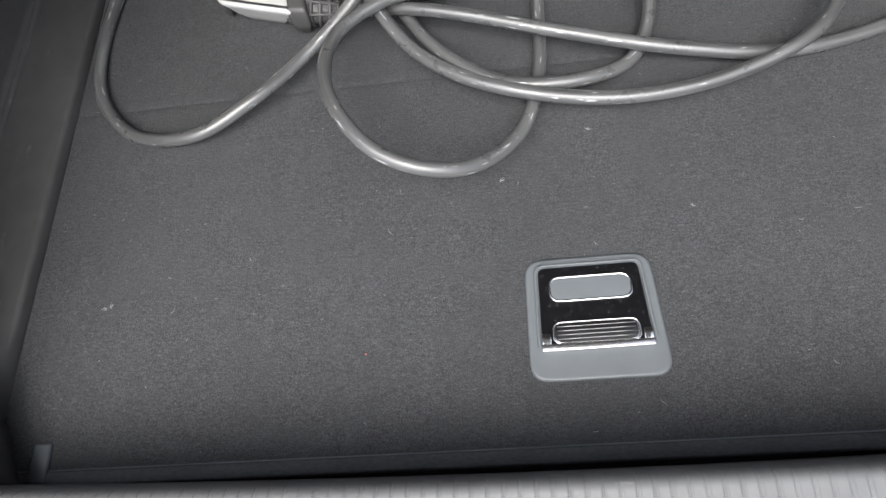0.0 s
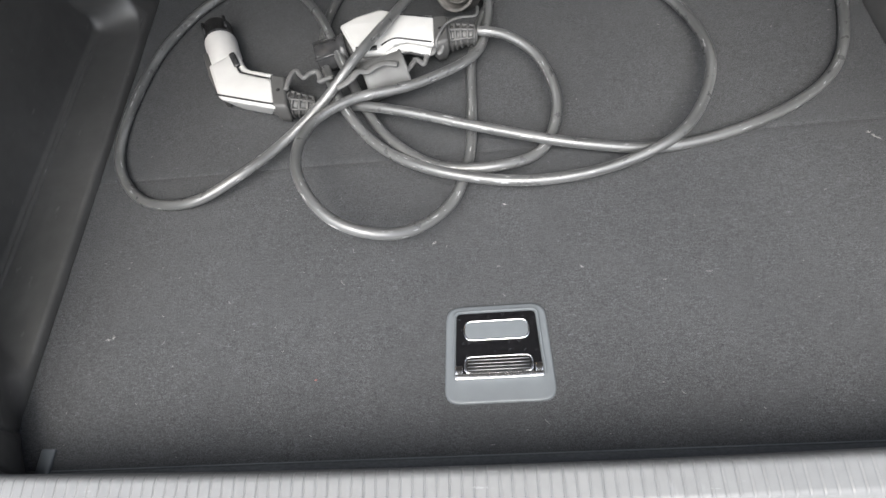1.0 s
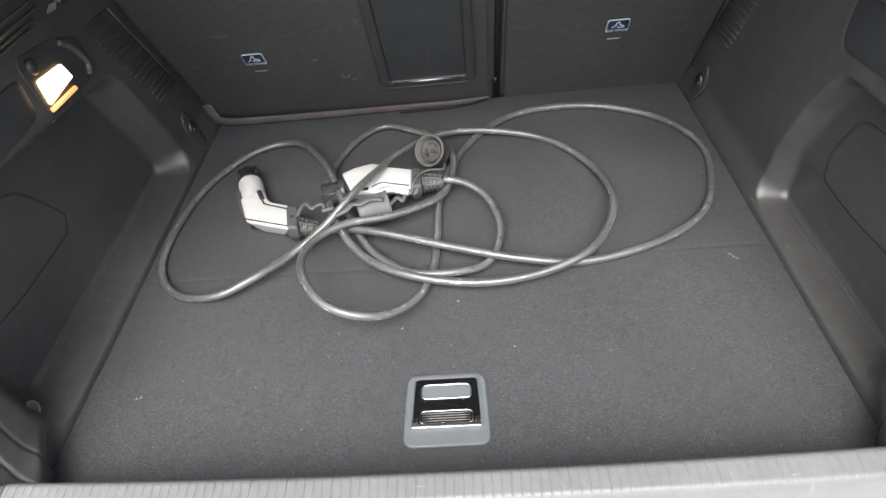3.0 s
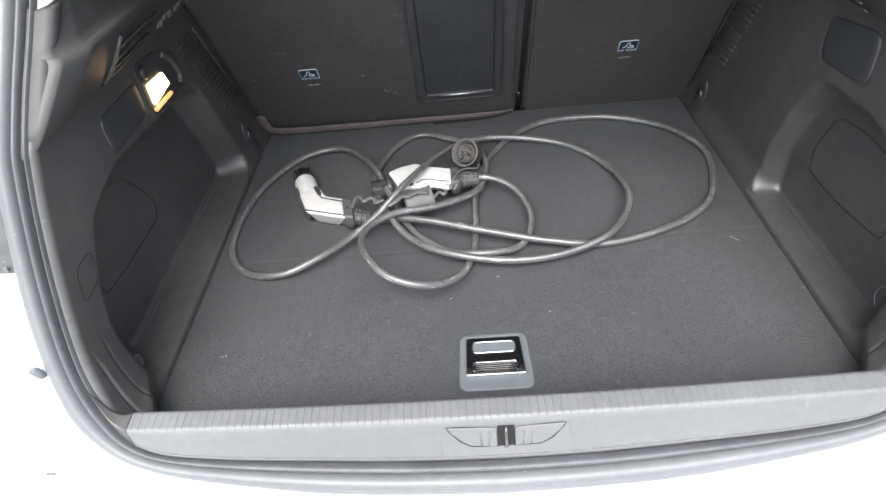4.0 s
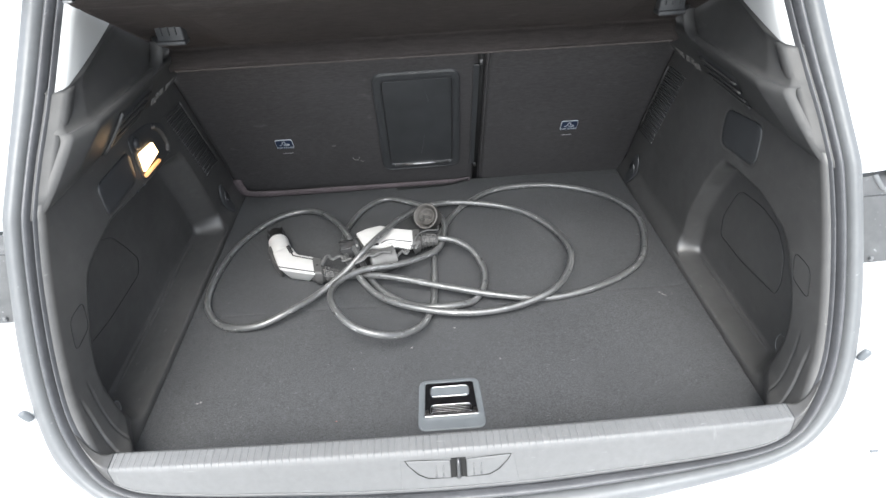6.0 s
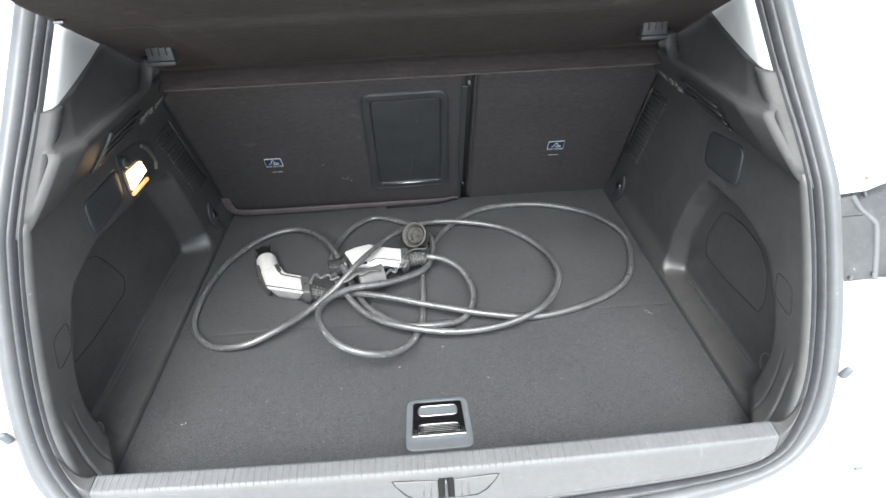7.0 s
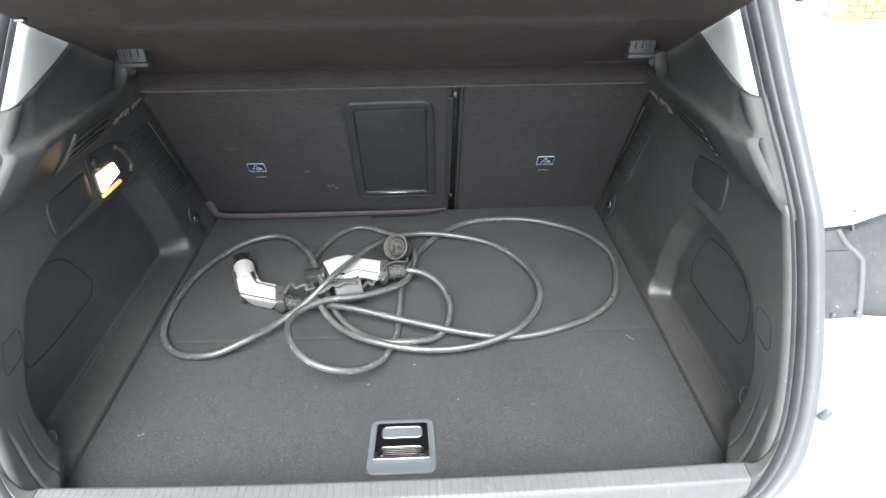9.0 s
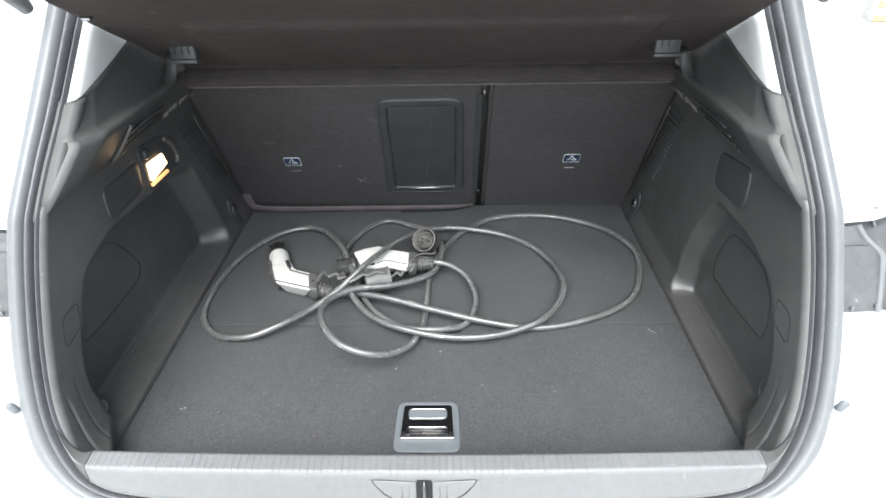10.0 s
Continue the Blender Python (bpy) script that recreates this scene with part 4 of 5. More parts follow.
# lower lip, main panel and the fold near its upper end
path = [(0.660, 0.440), (0.640, 0.441), (0.615, 0.4455), (0.6055, 0.449), (0.6015, 0.4545), (0.6045, 0.4640), (0.614, 0.4770), (0.6215, 0.4845), (0.6175, 0.4905), (0.600, 0.499), (0.560, 0.521), (0.47, 0.571), (0.40, 0.609), (0.394, 0.6155), (0.386, 0.6165), (0.34, 0.643), (0.262, 0.685)]
ps = spline([(0, y, z) for y, z in path], 6)
rows = []
for p in ps:
    hw = 0.500 - 0.012 * smooth01(0.56, 0.64, p.y) + (0.0 if p.y > 0.3 else (p.y - 0.3) * 0.25)
    row = []
    for i in range(121):
        x = hw * (2 * i / 120 - 1)
        flap = (1 - ramp(0.362, 0.378, abs(x))) * ramp(0.376, 0.388, p.y) * (1 - ramp(0.585, 0.60, p.y))
        row.append((x, p.y - 0.0035 * flap, p.z - 0.007 * flap + 0.0015 * noise.noise((x * 18, p.y * 8, 1))))
    rows.append(row)
bm = grid(rows)[0]
bmesh.ops.solidify(bm, geom=bm.faces[:], thickness=0.014)
part("shelf_panel", bm, SHELFCLOTH, shelf)
part("lip_hem", tube([(-0.484 + 0.968 * k / 160, 0.6030 + 0.0006 * noise.noise((k * 0.9, 3, 1)), 0.4497 + 0.0011 * noise.noise((k * 0.7, 1, 5))) for k in range(161)], [0.0021 + 0.0007 * noise.noise((k * 1.3, 7, 2)) for k in range(161)], 8), SHELFCLOTH, shelf, "rolled felt hem along the lip")
for side, cx in ((-1, -0.428), (1, 0.424)):
    m = Matrix.Translation((cx, 0.507, 0.550))
    bm = box((0.045, 0.022, 0.043), bevel=0.003)
    for k in range(3):
        box((0.0022, 0.005, 0.026), (-0.012 + 0.012 * k, -0.012, 0.007), 0.0006, bm=bm)
    box((0.048, 0.026, 0.008), (0, -0.002, -0.019), 0.0025, bm=bm)
    bmesh.ops.transform(bm, matrix=m, verts=bm.verts)
    clip = part("shelf_clip", bm, SMOOTHPLASTIC, shelf, "ribbed plastic hinge clip")
    part("hinge_pin", tube([(cx + side * 0.018, 0.508, 0.533), (cx + side * 0.040, 0.530, 0.530), (cx + side * 0.056, 0.560, 0.524)], 0.005, 10), SMOOTHPLASTIC, clip)
part("shelf_hook", box((0.014, 0.010, 0.005), (-0.486, 0.350, 0.634), 0.002), DULLMETAL, shelf, "small silver hook")

# floor handle
handle = thing("floor_handle", "grey floor handle with black and chrome latch", "handle", at=(0, 0, 0))
up = Vector((0, 0, 1))


def flat_outline(corners, z, r, per=5):
    return rounded_poly([(x, y, z) for x, y in corners], r, per)


part("bezel", plate(flat_outline([(-0.0575, 0.073), (0.0575, 0.073), (0.0535, 0.179), (-0.0535, 0.179)], -0.002, 0.15), up, 0.0045, 0.0015), GREYPLASTIC, handle, "grey plastic surround")
well = [(-0.0465, 0.0985), (0.0465, 0.0985), (0.0435, 0.1715), (-0.0435, 0.1715)]
part("bezel_lip", ring_band(flat_outline([(x * 1.06, y + (0.002 if y > 0.13 else -0.001)) for x, y in well], 0.002, 0.10), flat_outline(well, 0.002, 0.10), up, 0.0026), GREYPLASTIC, handle)
latch = part("latch_plate", plate(flat_outline([(-0.0455, 0.100), (0.0455, 0.100), (0.0425, 0.170), (-0.0425, 0.170)], 0.0022, 0.08), up, 0.0018, 0.0006), GLOSSBLACK, handle, "smudged gloss black latch plate")
cup_rim = flat_outline([(-0.0345, 0.1395), (0.0345, 0.1395), (0.034, 0.1605), (-0.034, 0.1605)], 0.0053, 0.42)
part("chrome_arc", tube(cup_rim + cup_rim[:1], 0.0010, 8, flat=0.6, caps=False), CHROME, latch)
part("finger_cup", plate(flat_outline([(-0.0345, 0.1395), (0.0345, 0.1395), (0.034, 0.1605), (-0.034, 0.1605)], 0.003, 0.42), up, 0.0022, 0.001), GREYPLASTIC, latch, "grey finger cup")
part("chrome_edge", box((0.092, 0.0065, 0.0045), (0, 0.1000, 0.0047), 0.0012), SATINCHROME, latch)
for sx in (-1, 1):
    part("chrome_corner", box((0.008, 0.010, 0.003), (sx * 0.0415, 0.107, 0.0046), 0.001), CHROME, latch)
pad = [(-0.036, 0.1030), (0.036, 0.1030), (0.035, 0.1208), (-0.035, 0.1208)]
part("grip_pad", plate(flat_outline(pad, 0.0035, 0.40), up, 0.0022, 0.001), DARKCHROME, latch, "ribbed chrome grip")
rim = flat_outline(pad, 0.0057, 0.40)
part("grip_rim", tube(rim + rim[:1], 0.0006, 6, caps=False), CHROME, latch)
for k in range(4):
    part("grip_rib", tube([(-0.032 + 0.064 * i / 6, 0.1066 + 0.0035 * k, 0.0057) for i in range(7)], 0.0003, 6), DULLMETAL, latch)

# boot lamp in the left lining
lamp = thing("boot_lamp", "lit warm white boot lamp in a black housing", "lamp")


def wall_outline(side, corners, lift, r, per=4):
    return [on_wall(side, p.x, p.y, lift) for p in rounded_poly([(*c, 0) for c in corners], r, per)]


part("lamp_housing", plate(wall_outline(-1, [(0.455, 0.384), (0.545, 0.374), (0.606, 0.348), (0.602, 0.291), (0.545, 0.287), (0.455, 0.293)], -0.001, 0.2), (1, 0, 0), 0.0025, 0.0012), SMOOTHPLASTIC, lamp)
lens = part("lamp_lens", plate(wall_outline(-1, [(0.470, 0.345), (0.5315, 0.3395), (0.540, 0.3147), (0.4668, 0.3092)], 0.0, 0.12), (1, 0, 0), 0.0055, 0.002), GLOW, lamp, "glowing warm lens")
part("lens_lip", tube([on_wall(-1, y, z, 0.004) for y, z in ((0.463, 0.3035), (0.495, 0.3020), (0.532, 0.3005))], 0.0036, 8), LENSEDGE, lamp, "orange glowing lens edge")
part("housing_rim", tube(spline([on_wall(-1, y, z, 0.003) for y, z in ((0.5525, 0.363), (0.570, 0.351), (0.582, 0.333), (0.589, 0.311), (0.580, 0.297))], 6), 0.0055, 10), PLASTIC, lamp)
knob = on_wall(-1, 0.4776, 0.3635, 0.0)
part("lamp_knob", tube([knob, knob + Vector((0.005, 0, 0)), knob + Vector((0.008, 0, 0))], [0.0115, 0.0115, 0.009], 20), SMOOTHPLASTIC, lamp)
# scuffs along the edge under the lamp
for k in range(5):
    y = 0.40 + 0.026 * k
    part("edge_scuff", tube([on_wall(-1, y, 0.2885 + 0.0005 * k, 0.001), on_wall(-1, y + 0.008, 0.2885 + 0.0005 * k, 0.001)], 0.0009, 6), GREYPLASTIC, wall_left)


# charging cable, laid in loops from one connector to the other
cable = thing("charging_cable", "coiled black charging cable with two white connectors", "charging cable")
LOOP_A = [(-0.2276, 0.4876, 0.0075), (-0.1638, 0.4644, 0.0277), (-0.0968, 0.4402, 0.0348), (0.0072, 0.4051, 0.0294), (0.1166, 0.3765, 0.021), (0.2237, 0.3697, 0.0088), (0.3407, 0.3973, 0.0103), (0.4334, 0.4543, 0.0107), (0.4819, 0.5401, 0.0085), (0.5006, 0.6579, 0.008)]
LOOP_B = [(0.4428, 0.7617, 0.008), (0.3189, 0.8255, 0.0082), (0.1757, 0.8223, 0.0086), (0.0835, 0.7623, 0.0072), (0.0254, 0.6723, 0.0076), (-0.0069, 0.5629, 0.0086), (-0.0131, 0.4529, 0.0084), (-0.0197, 0.3786, 0.0072), (-0.0459, 0.2988, 0.0227), (-0.1022, 0.2496, 0.0524)]
LOOP_C = [(-0.1713, 0.2641, 0.0697), (-0.2158, 0.3295, 0.0739), (-0.2182, 0.4121, 0.0518), (-0.1671, 0.4558, 0.0487), (-0.086, 0.4837, 0.0372), (-0.0087, 0.5298, 0.0309), (0.0138, 0.5934, 0.0205), (0.0192, 0.6572, 0.0218), (-0.0015, 0.7196, 0.0169), (-0.0577, 0.7727, 0.0132)]
LOOP_D = [(-0.1291, 0.8076, 0.0087), (-0.1852, 0.7653, 0.0078), (-0.222, 0.6735, 0.0105), (-0.2211, 0.5761, 0.0202), (-0.1849, 0.4689, 0.036), (-0.1328, 0.3953, 0.0273), (-0.0556, 0.3454, 0.0301), (0.0518, 0.3258, 0.024), (0.159, 0.3396, 0.0241), (0.2453, 0.3843, 0.032)]
LOOP_E = [(0.2963, 0.4942, 0.025), (0.2811, 0.6121, 0.013), (0.2115, 0.7143, 0.0076), (0.0949, 0.7469, 0.0182), (-0.0018, 0.7339, 0.0282), (-0.0758, 0.658, 0.049), (-0.1236, 0.5598, 0.0704), (-0.1626, 0.5038, 0.0663), (-0.2064, 0.4637, 0.0409), (-0.2608, 0.4176, 0.0235)]
LOOP_F = [(-0.311, 0.3675, 0.0263), (-0.375, 0.3397, 0.016), (-0.4489, 0.3542, 0.0077), (-0.4995, 0.4188, 0.0074), (-0.5077, 0.52, 0.0075), (-0.4818, 0.6456, 0.0077), (-0.4112, 0.745, 0.0097), (-0.3178, 0.7626, 0.0146), (-0.2349, 0.6498, 0.0405), (-0.1869, 0.5388, 0.0381)]
LOOP_G = [(-0.1509, 0.4612, 0.0157), (-0.1116, 0.4005, 0.0212), (-0.0573, 0.3588, 0.0233), (0.0117, 0.3518, 0.0222), (0.072, 0.38, 0.0112), (0.0967, 0.4453, 0.0205), (0.0809, 0.519, 0.0269), (0.0434, 0.5568, 0.036), (0.0014, 0.5723, 0.0375)]
CABLE_R = 0.0068
path = spline(LOOP_A + LOOP_B + LOOP_C + LOOP_D + LOOP_E + LOOP_F + LOOP_G, 12)
cord = part("cord", tube(path, CABLE_R, 12), CABLE, cable)
# along the cord and round it, in metres
run = [0.0]
for a, b in zip(path, path[1:]):
    run.append(run[-1] + (b - a).length)
uv = cord.data.uv_layers.new(name="along")
for face in cord.data.polygons:
    ids = [cord.data.loops[k].vertex_index for k in face.loop_indices]
    wraps = max(i % 12 for i in ids) == 11 and min(i % 12 for i in ids) == 0
    for k, i in zip(face.loop_indices, ids):
        turn = i % 12 + (12 if wraps and i % 12 == 0 else 0)
        uv.data[k].uv = (run[min(i // 12, len(run) - 1)], turn / 12 * 2 * math.pi * CABLE_R)


def grown(corners, d):
    """The corner outline moved outwards by d, with mitred corners."""
    o = [Vector((x, y)) for x, y in corners]
    n = len(o)
    turn = 1 if sum(o[i - 1].x * o[i].y - o[i].x * o[i - 1].y for i in range(n)) > 0 else -1
    out = []
    for i in range(n):
        a, b = (o[i] - o[i - 1]).normalized(), (o[(i + 1) % n] - o[i]).normalized()
        na, nb = Vector((a.y, -a.x)) * turn, Vector((b.y, -b.x)) * turn
        m = na + nb
        out.append(tuple(o[i] + m * (d / max(0.35, m.dot(na)))))
    return out


def body(corners, rows, corner=0.22):
    """A flat body through (outward offset, height) rows of one corner outline."""
    bm, vs = grid([[(p.x, p.y, z) for p in rounded_poly([(x, y, 0) for x, y in grown(corners, d)], corner, 4)] for d, z in rows], closed_v=True)
    for ring in (vs[0], vs[-1]):
        for tri in geometry.tessellate_polygon([[Vector((v.co.x, v.co.y, 0)) for v in ring]]):
            bm.faces.new([ring[k] for k in tri])
    return bm


def connector(panel, lever, back, nose, relief, z1, lines, collar, neck=None):
    """panel, back: outlines seen from above; lever, nose, relief: places along their axes; lines: dark joints as (radius, places)."""
    shell = [(-0.017, z1 - 0.043), (-0.013, z1 - 0.036), (-0.0075, z1 - 0.026), (-0.0035, z1 - 0.017), (0.0005, z1 - 0.009), (0.0024, z1 - 0.005), (0.0026, z1 - 0.0025), (0.0018, z1 - 0.0008), (0.0005, z1)]
    c = part("connector", body(panel, shell, 0.14), PLUGWHITE, cable, "white plastic connector shell")
    for r, places in lines:
        part("panel_joint", tube(spline([(x, y, z1 + 0.0016) for x, y in places], 4), r, 8, flat=0.45), PLUGBLACK, c, "dark joint beside the panel")
    part("side_panel", body(panel, [(-0.0006, z1 - 0.004), (-0.0006, z1 + 0.0004), (-0.0012, z1 + 0.0011), (-0.0028, z1 + 0.0015)], 0.13), PLUGWHITE, c)
    part("back_shell", body(back, [(-0.004, z1 - 0.042), (-0.001, z1 - 0.034), (0.0, z1 - 0.022), (-0.0005, z1 - 0.013), (-0.002, z1 - 0.010)]), RELIEFGREY, c, "dark grey rubber back of the shell")
    if neck:
        a, b = Vector(neck[0]), Vector(neck[1])
        part("neck", tube([a, a.lerp(b, 0.35), a.lerp(b, 0.9), a.lerp(b, 0.97), b], [0.0205, 0.0228, 0.0235, 0.0228, 0.0205], 32), PLUGWHITE, c, "round white neck of the connector")
    line = spline(lever, 10)
    part("lever", tube(line, [0.0056 + 0.0003 * math.sin(i * 1.3) for i in range(len(line))], 12), PLUGWHITE, c)
    part("lever_gap", tube([p + Vector((0, 0, -0.004)) for p in line], 0.0068, 12, flat=0.6), PLUGBLACK, c)
    part("collar", body(collar, [(-0.012, z1 - 0.041), (-0.005, z1 - 0.036), (-0.001, z1 - 0.024), (0.0, z1 - 0.010), (0.0, z1 - 0.003), (-0.0012, z1), (-0.004, z1 + 0.0008)], 0.18), RELIEFGREY, c, "grey rubber collar behind the shell")
    a, b = Vector(nose[0]), Vector(nose[1])
    d = (b - a)
    bm = tube([a, a + d * 0.05, a + d * 0.22, a + d * 0.24, a + d * 0.95, b], [0.0215, 0.0232, 0.0232, 0.0215, 0.0215, 0.0205], 28)
    n = part("nose", bm, PLUGBLACK, c, "black connector nose")
    side = d.normalized().cross(Vector((0, 0, 1)))
    for k in range(2):
        p = b + side * (0.0165 - 0.033 * k) + Vector((0, 0, 0.0140))
        part("nose_key", tube([p - d * 0.62, p - d * 0.55, p + d * 0.08], [0.0008, 0.0024, 0.0024], 8), PLUGBLACK, n)
    r = spline(relief, 24)
    rad = []
    for i in range(len(r)):
        u = i / (len(r) - 1)
        if u < 0.34:
            rr = 0.0168
        else:
            v = (u - 0.34) / 0.66
            rr = 0.0165 - 0.006 * v
        rad.append(rr)
    rel = part("strain_relief", tube(r, rad, 20), RELIEFGREY, c, "ribbed grey strain relief")
    # raised ladder of ribs over the thinner end
    n0 = int(len(r) * 0.42)
    steps = list(range(n0, len(r) - 3, 9))
    for i in steps:
        d = (r[i + 1] - r[i - 1]).normalized()
        s2 = d.cross(Vector((0, 0, 1))).normalized()
        t2 = s2.cross(d)
        ring = [r[i] + (s2 * math.cos(k * math.pi / 10) + t2 * math.sin(k * math.pi / 10)) * (rad[i] + 0.0012) for k in range(21)]
        part("relief_rib", tube(ring, 0.0022, 6, caps=False), RELIEFGREY, rel)
    for off in (-0.6, 0.25, 1.1):
        row = []
        for i in range(n0, len(r) - 3):
            d = (r[i + 1] - r[i - 1]).normalized()
            s2 = d.cross(Vector((0, 0, 1))).normalized()
            row.append(r[i] + (s2 * math.sin(off) + s2.cross(d) * math.cos(off)) * (rad[i] + 0.0012))
        part("relief_bar", tube(row[::4], 0.0022, 6), RELIEFGREY, rel)
    q = sum((Vector((x, y, z1 + 0.0004)) for x, y in collar), Vector()) / len(collar)
    part("screw_hole", tube([q, q + Vector((0, 0, 0.0006))], 0.0028, 10), GAP, c)
    return c


connector([(-0.3745, 0.549), (-0.360, 0.558), (-0.347, 0.566), (-0.338, 0.546), (-0.327, 0.528), (-0.281, 0.509), (-0.271, 0.463), (-0.350, 0.489)],
          [(-0.340, 0.563, 0.038), (-0.331, 0.545, 0.039), (-0.320, 0.533, 0.039), (-0.300, 0.525, 0.039), (-0.284, 0.519, 0.039)],
          [(-0.400, 0.588), (-0.390, 0.590), (-0.366, 0.540), (-0.352, 0.506), (-0.357, 0.500), (-0.381, 0.538)],
          ((-0.3805, 0.617, 0.024), (-0.393, 0.651, 0.024)), [(-0.279, 0.488, 0.023), (-0.262, 0.485, 0.023), (-0.245, 0.482, 0.021), (-0.226, 0.484, 0.014)], 0.045,
          [(0.0016, [(-0.355, 0.4915), (-0.349, 0.4895), (-0.310, 0.4765), (-0.2725, 0.4645)]), (0.0016, [(-0.333, 0.540), (-0.3285, 0.531), (-0.322, 0.5265), (-0.2815, 0.5105)]), (0.0044, [(-0.346, 0.567), (-0.340, 0.555), (-0.333, 0.541)])],
          [(-0.285, 0.522), (-0.262, 0.514), (-0.253, 0.459), (-0.275, 0.462)],
          ((-0.353, 0.543, 0.0215), (-0.3835, 0.6235, 0.0235)))
connector([(-0.187, 0.593), (-0.166, 0.607), (-0.134, 0.617), (-0.104, 0.603), (-0.057, 0.592), (-0.056, 0.541), (-0.072, 0.546), (-0.094, 0.555), (-0.111, 0.552), (-0.125, 0.537), (-0.163, 0.539)],
          [(-0.124, 0.530, 0.042), (-0.112, 0.542, 0.043), (-0.094, 0.546, 0.043), (-0.074, 0.539, 0.043), (-0.062, 0.535, 0.042)],
          [(-0.194, 0.590), (-0.184, 0.594), (-0.160, 0.542), (-0.128, 0.538), (-0.130, 0.530), (-0.166, 0.533)],
          ((-0.182, 0.569, 0.031), (-0.224, 0.560, 0.027)), [(-0.060, 0.568, 0.031), (-0.040, 0.570, 0.032), (-0.020, 0.570, 0.033), (0.002, 0.568, 0.033)], 0.052,
          [(0.0015, [(-0.109, 0.6030), (-0.083, 0.5960), (-0.0575, 0.5885)]), (0.0016, [(-0.1287, 0.5440), (-0.118, 0.5525), (-0.1073, 0.5551), (-0.092, 0.5510), (-0.0598, 0.5410)]), (0.0042, [(-0.163, 0.5420), (-0.149, 0.5410), (-0.134, 0.5410)])],
          [(-0.059, 0.594), (-0.039, 0.593), (-0.037, 0.543), (-0.059, 0.537)])


def cup(at, axis, radius, length, wall, mat, label, inner):
    a = Vector(axis).normalized()
    p = Vector(at)
    s = a.cross(Vector((0, 0, 1))).normalized()
    t = a.cross(s)

    def lathe(prof):
        return grid([[p + a * h + s * (r * math.cos(k * math.pi / 16)) + t * (r * math.sin(k * math.pi / 16)) for k in range(32)] for r, h in prof], closed_v=True)[0]
    ob = part("dust_cap", lathe(((0.0001, 0.0), (radius * 0.88, 0.0), (radius * 0.97, 0.003), (radius, 0.008), (radius, length - 0.004), (radius + 0.0015, length - 0.003), (radius + 0.0015, length - 0.001), (radius, length), (radius - wall, length), (radius - wall, 0.008), (0.0001, 0.008))), mat, cable, label)
    if inner:
        part("cap_plug", lathe(((0.0001, 0.006), (radius * 0.66, 0.006), (radius * 0.66, length * 0.8), (radius * 0.58, length * 0.8), (radius * 0.58, length * 0.45), (0.0001, length * 0.45))), mat, ob)
        q = p + a * (length * 0.5)
        part("cap_key", tube([q - s * 0.004 - a * 0.006, q + s * 0.006 + a * 0.012], 0.0062, 4, flat=0.6), mat, ob)
        part("cap_tab", tube([q + s * 0.010 + t * 0.008 - a * 0.006, q + s * 0.010 + t * 0.012 + a * 0.013], 0.004, 4), mat, ob)
    return ob


cup((-0.012, 0.664, 0.034), (-0.36, -0.66, 0.62), 0.030, 0.036, 0.003, CAPRUBBER, "open grey rubber dust cap", True)
cup((-0.153, 0.502, 0.029), (1, 0.32, 0.02), 0.0265, 0.058, 0.003, PLUGGREY, "closed grey rubber dust cap", False)
for thick, flat, ends in ((0.0036, 0.85, [(-0.2573, 0.488, 0.046), (-0.2555, 0.505, 0.046), (-0.253, 0.5185, 0.044), (-0.2477, 0.5235, 0.043), (-0.2415, 0.516, 0.042), (-0.2359, 0.511, 0.042), (-0.2282, 0.5182, 0.042), (-0.2185, 0.5186, 0.043), (-0.2135, 0.508, 0.043), (-0.2128, 0.4995, 0.044), (-0.2058, 0.5005, 0.045), (-0.193, 0.499, 0.050)]),
                          (0.0058, 0.45, [(-0.183, 0.472, 0.056), (-0.1674, 0.4782, 0.060), (-0.1557, 0.4906, 0.062), (-0.1433, 0.4927, 0.059), (-0.1311, 0.4983, 0.062), (-0.1187, 0.504, 0.059), (-0.104, 0.5013, 0.058)]),
                          (0.0036, 0.85, [(-0.0951, 0.507, 0.040), (-0.0866, 0.5202, 0.040), (-0.0823, 0.5248, 0.041), (-0.0765, 0.519, 0.041), (-0.0717, 0.5165, 0.040), (-0.0671, 0.5325, 0.040), (-0.0585, 0.5352, 0.041), (-0.056, 0.5482, 0.043), (-0.0472, 0.5502, 0.044), (-0.046, 0.542, 0.044), (-0.0485, 0.5342, 0.042), (-0.0529, 0.532, 0.040)]),
                          (0.0021, 0.8, [(-0.0535, 0.538, 0.046), (-0.0527, 0.5438, 0.0545), (-0.0413, 0.5653, 0.058), (-0.0232, 0.5787, 0.0565), (0.0007, 0.590, 0.048), (0.004, 0.615, 0.042)])):
    part("cap_tether", tube(spline(ends, 6), thick, 8, flat=flat, up=(0.1, 0.2, 1)), PLUGGREY, cable, "wavy rubber cap tether")


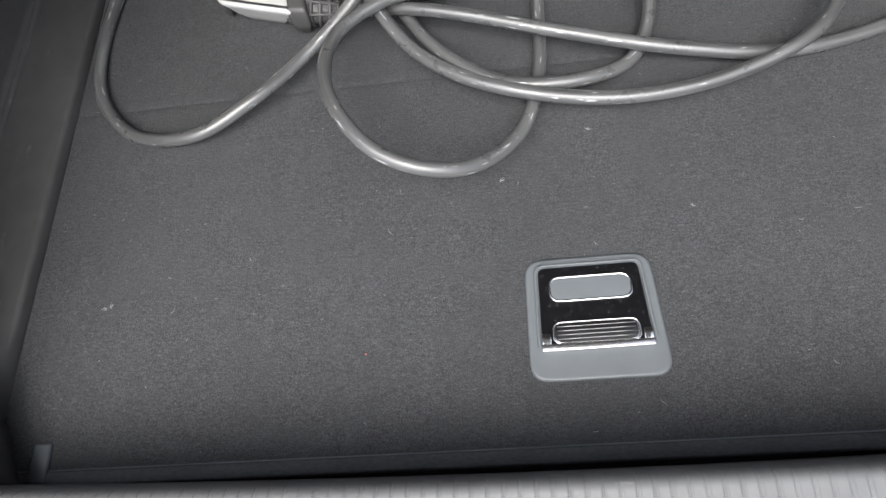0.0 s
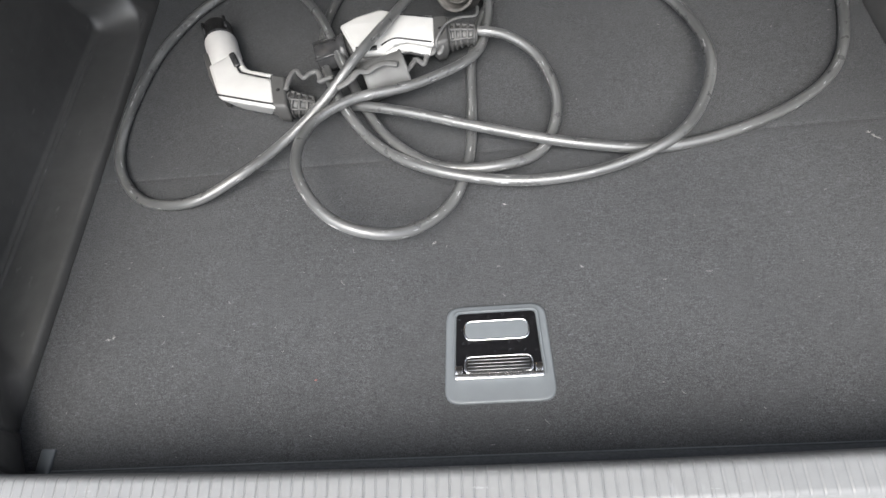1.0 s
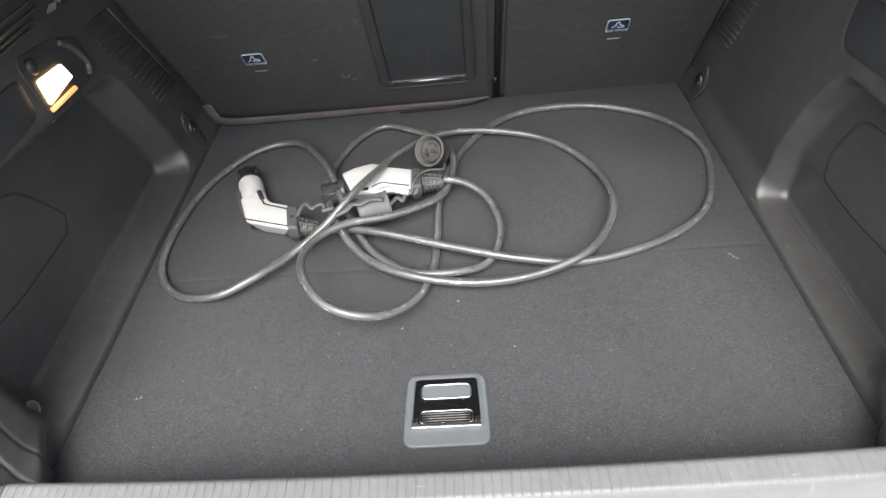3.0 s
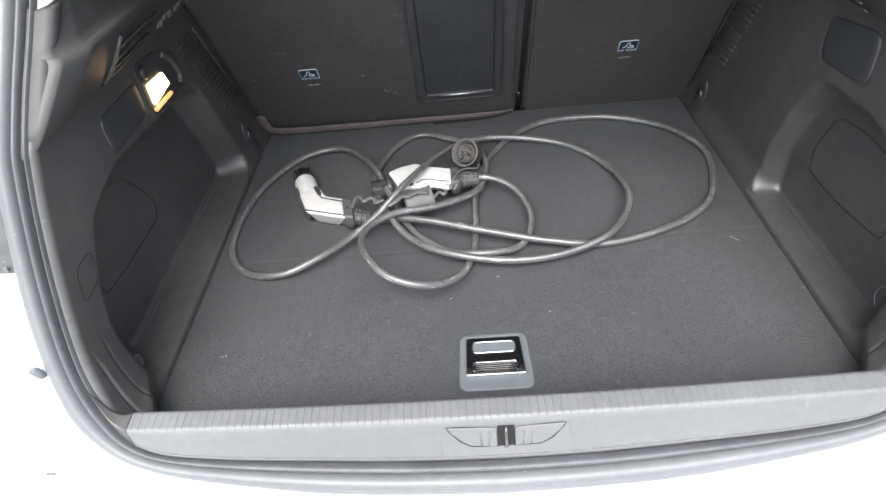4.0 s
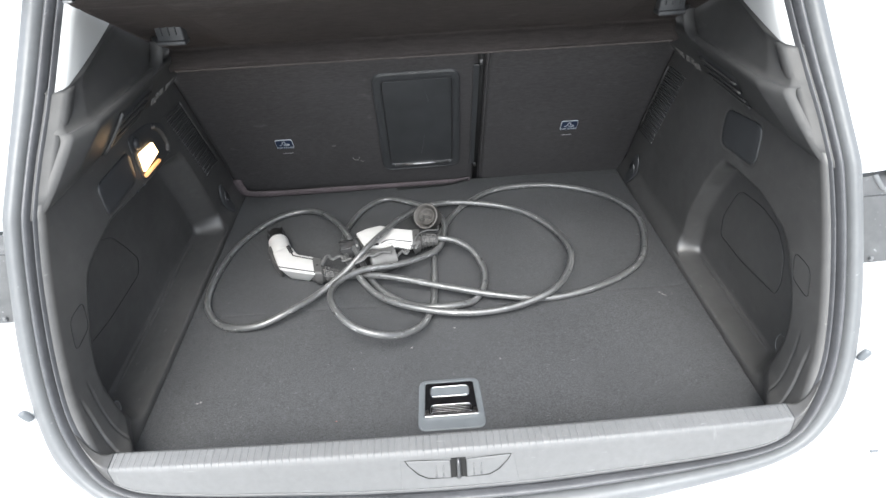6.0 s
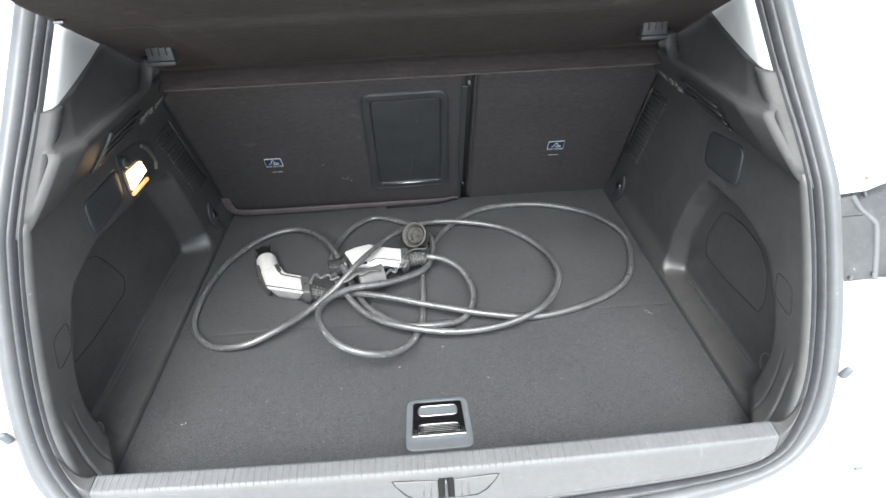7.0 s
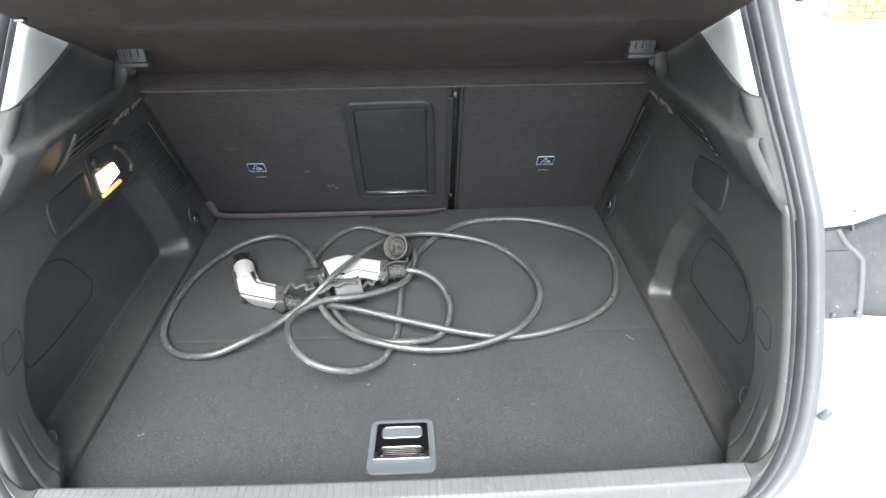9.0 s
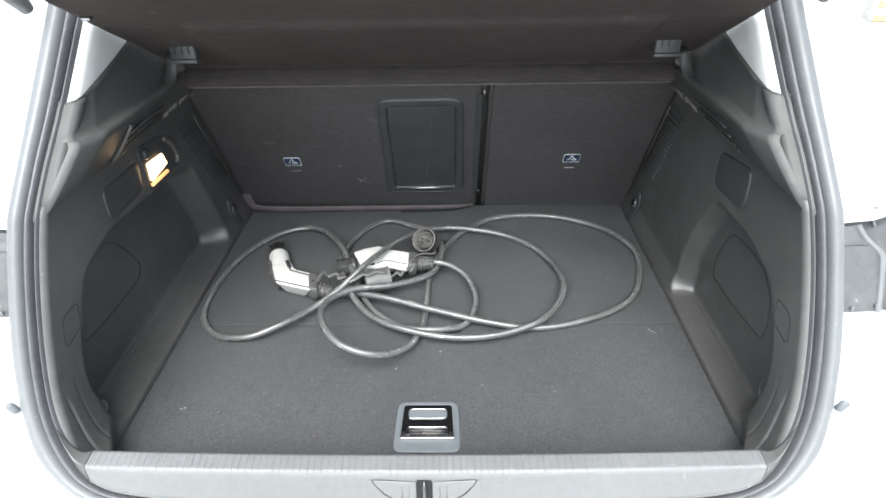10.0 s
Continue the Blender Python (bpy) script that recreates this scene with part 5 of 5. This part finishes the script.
# lint and crumbs on the carpet
rng = random.Random(7)
bm = bmesh.new()
for k in range(150):
    x, y = rng.uniform(-0.51, 0.51), rng.uniform(0.03, 0.88)
    ln, a = rng.uniform(0.0008, 0.003) * (0.5 + rng.random() ** 3), rng.uniform(0, 6.283)
    d = Vector((math.cos(a), math.sin(a), 0)) * ln
    p = Vector((x, y, floor_z(x, y) + 0.0009))
    tube([p - d, p + Vector((d.y, -d.x, 0)) * rng.uniform(-0.5, 0.5), p + d], [0.00012, 0.00028, 0.00012], 4, bm=bm)
for x, y in ((0.460, 0.366), (0.456, 0.372), (0.464, 0.361), (-0.066, 0.263), (-0.449, 0.165), (-0.443, 0.168), (0.02, 0.31), (0.10, 0.22), (-0.40, 0.58)):
    for k in range(3):
        a = rng.uniform(0, 6.283)
        d = Vector((math.cos(a), math.sin(a), 0.1)) * rng.uniform(0.001, 0.0035)
        p = Vector((x, y, 0.0015))
        tube([p - d, p + d * 0.2 + Vector((d.y, -d.x, 0)) * 0.4, p + d], [0.0002, 0.00045, 0.0002], 5, bm=bm)
tagged(new("lint", mesh_of("lint", bm, LINT)), "pale lint and dust specks on the carpet", "lint", kind="stuff")
bm = bmesh.new()
bmesh.ops.create_icosphere(bm, subdivisions=1, radius=0.0015)
bmesh.ops.scale(bm, vec=(1.2, 0.8, 0.5), verts=bm.verts)
bmesh.ops.translate(bm, vec=(-0.196, 0.106, 0.001), verts=bm.verts)
tagged(new("crumb", mesh_of("crumb", bm, LINTRED)), "tiny red crumb lying on the carpet", "crumb")

# brick wall beyond the car
wall_b = thing("brick_wall", "low yellow brick wall standing on pale paving", "wall", kind="structure", at=(4.9, 6.35, -0.72))
part("mortar", box((3.4, 0.2, 1.5), (1.7, 0.108, 0.75), 0.01), MORTAR, wall_b)
bm = box((0.215, 0.02, 0.065), bevel=0.004, segments=1)
bm_half = box((0.105, 0.02, 0.065), bevel=0.004, segments=1)
brick_mesh, half_mesh = mesh_of("brick", bm, BRICK, False), mesh_of("brick", bm_half, BRICK, False)
for r in range(19):
    n = 14
    for k in range(n):
        x = 0.11 + 0.225 * k + (0.1125 if r % 2 else 0)
        b = new("brick", brick_mesh)
        b.parent = wall_b
        b.location = (x, rng.uniform(-0.001, 0.002), 0.04 + 0.076 * r)
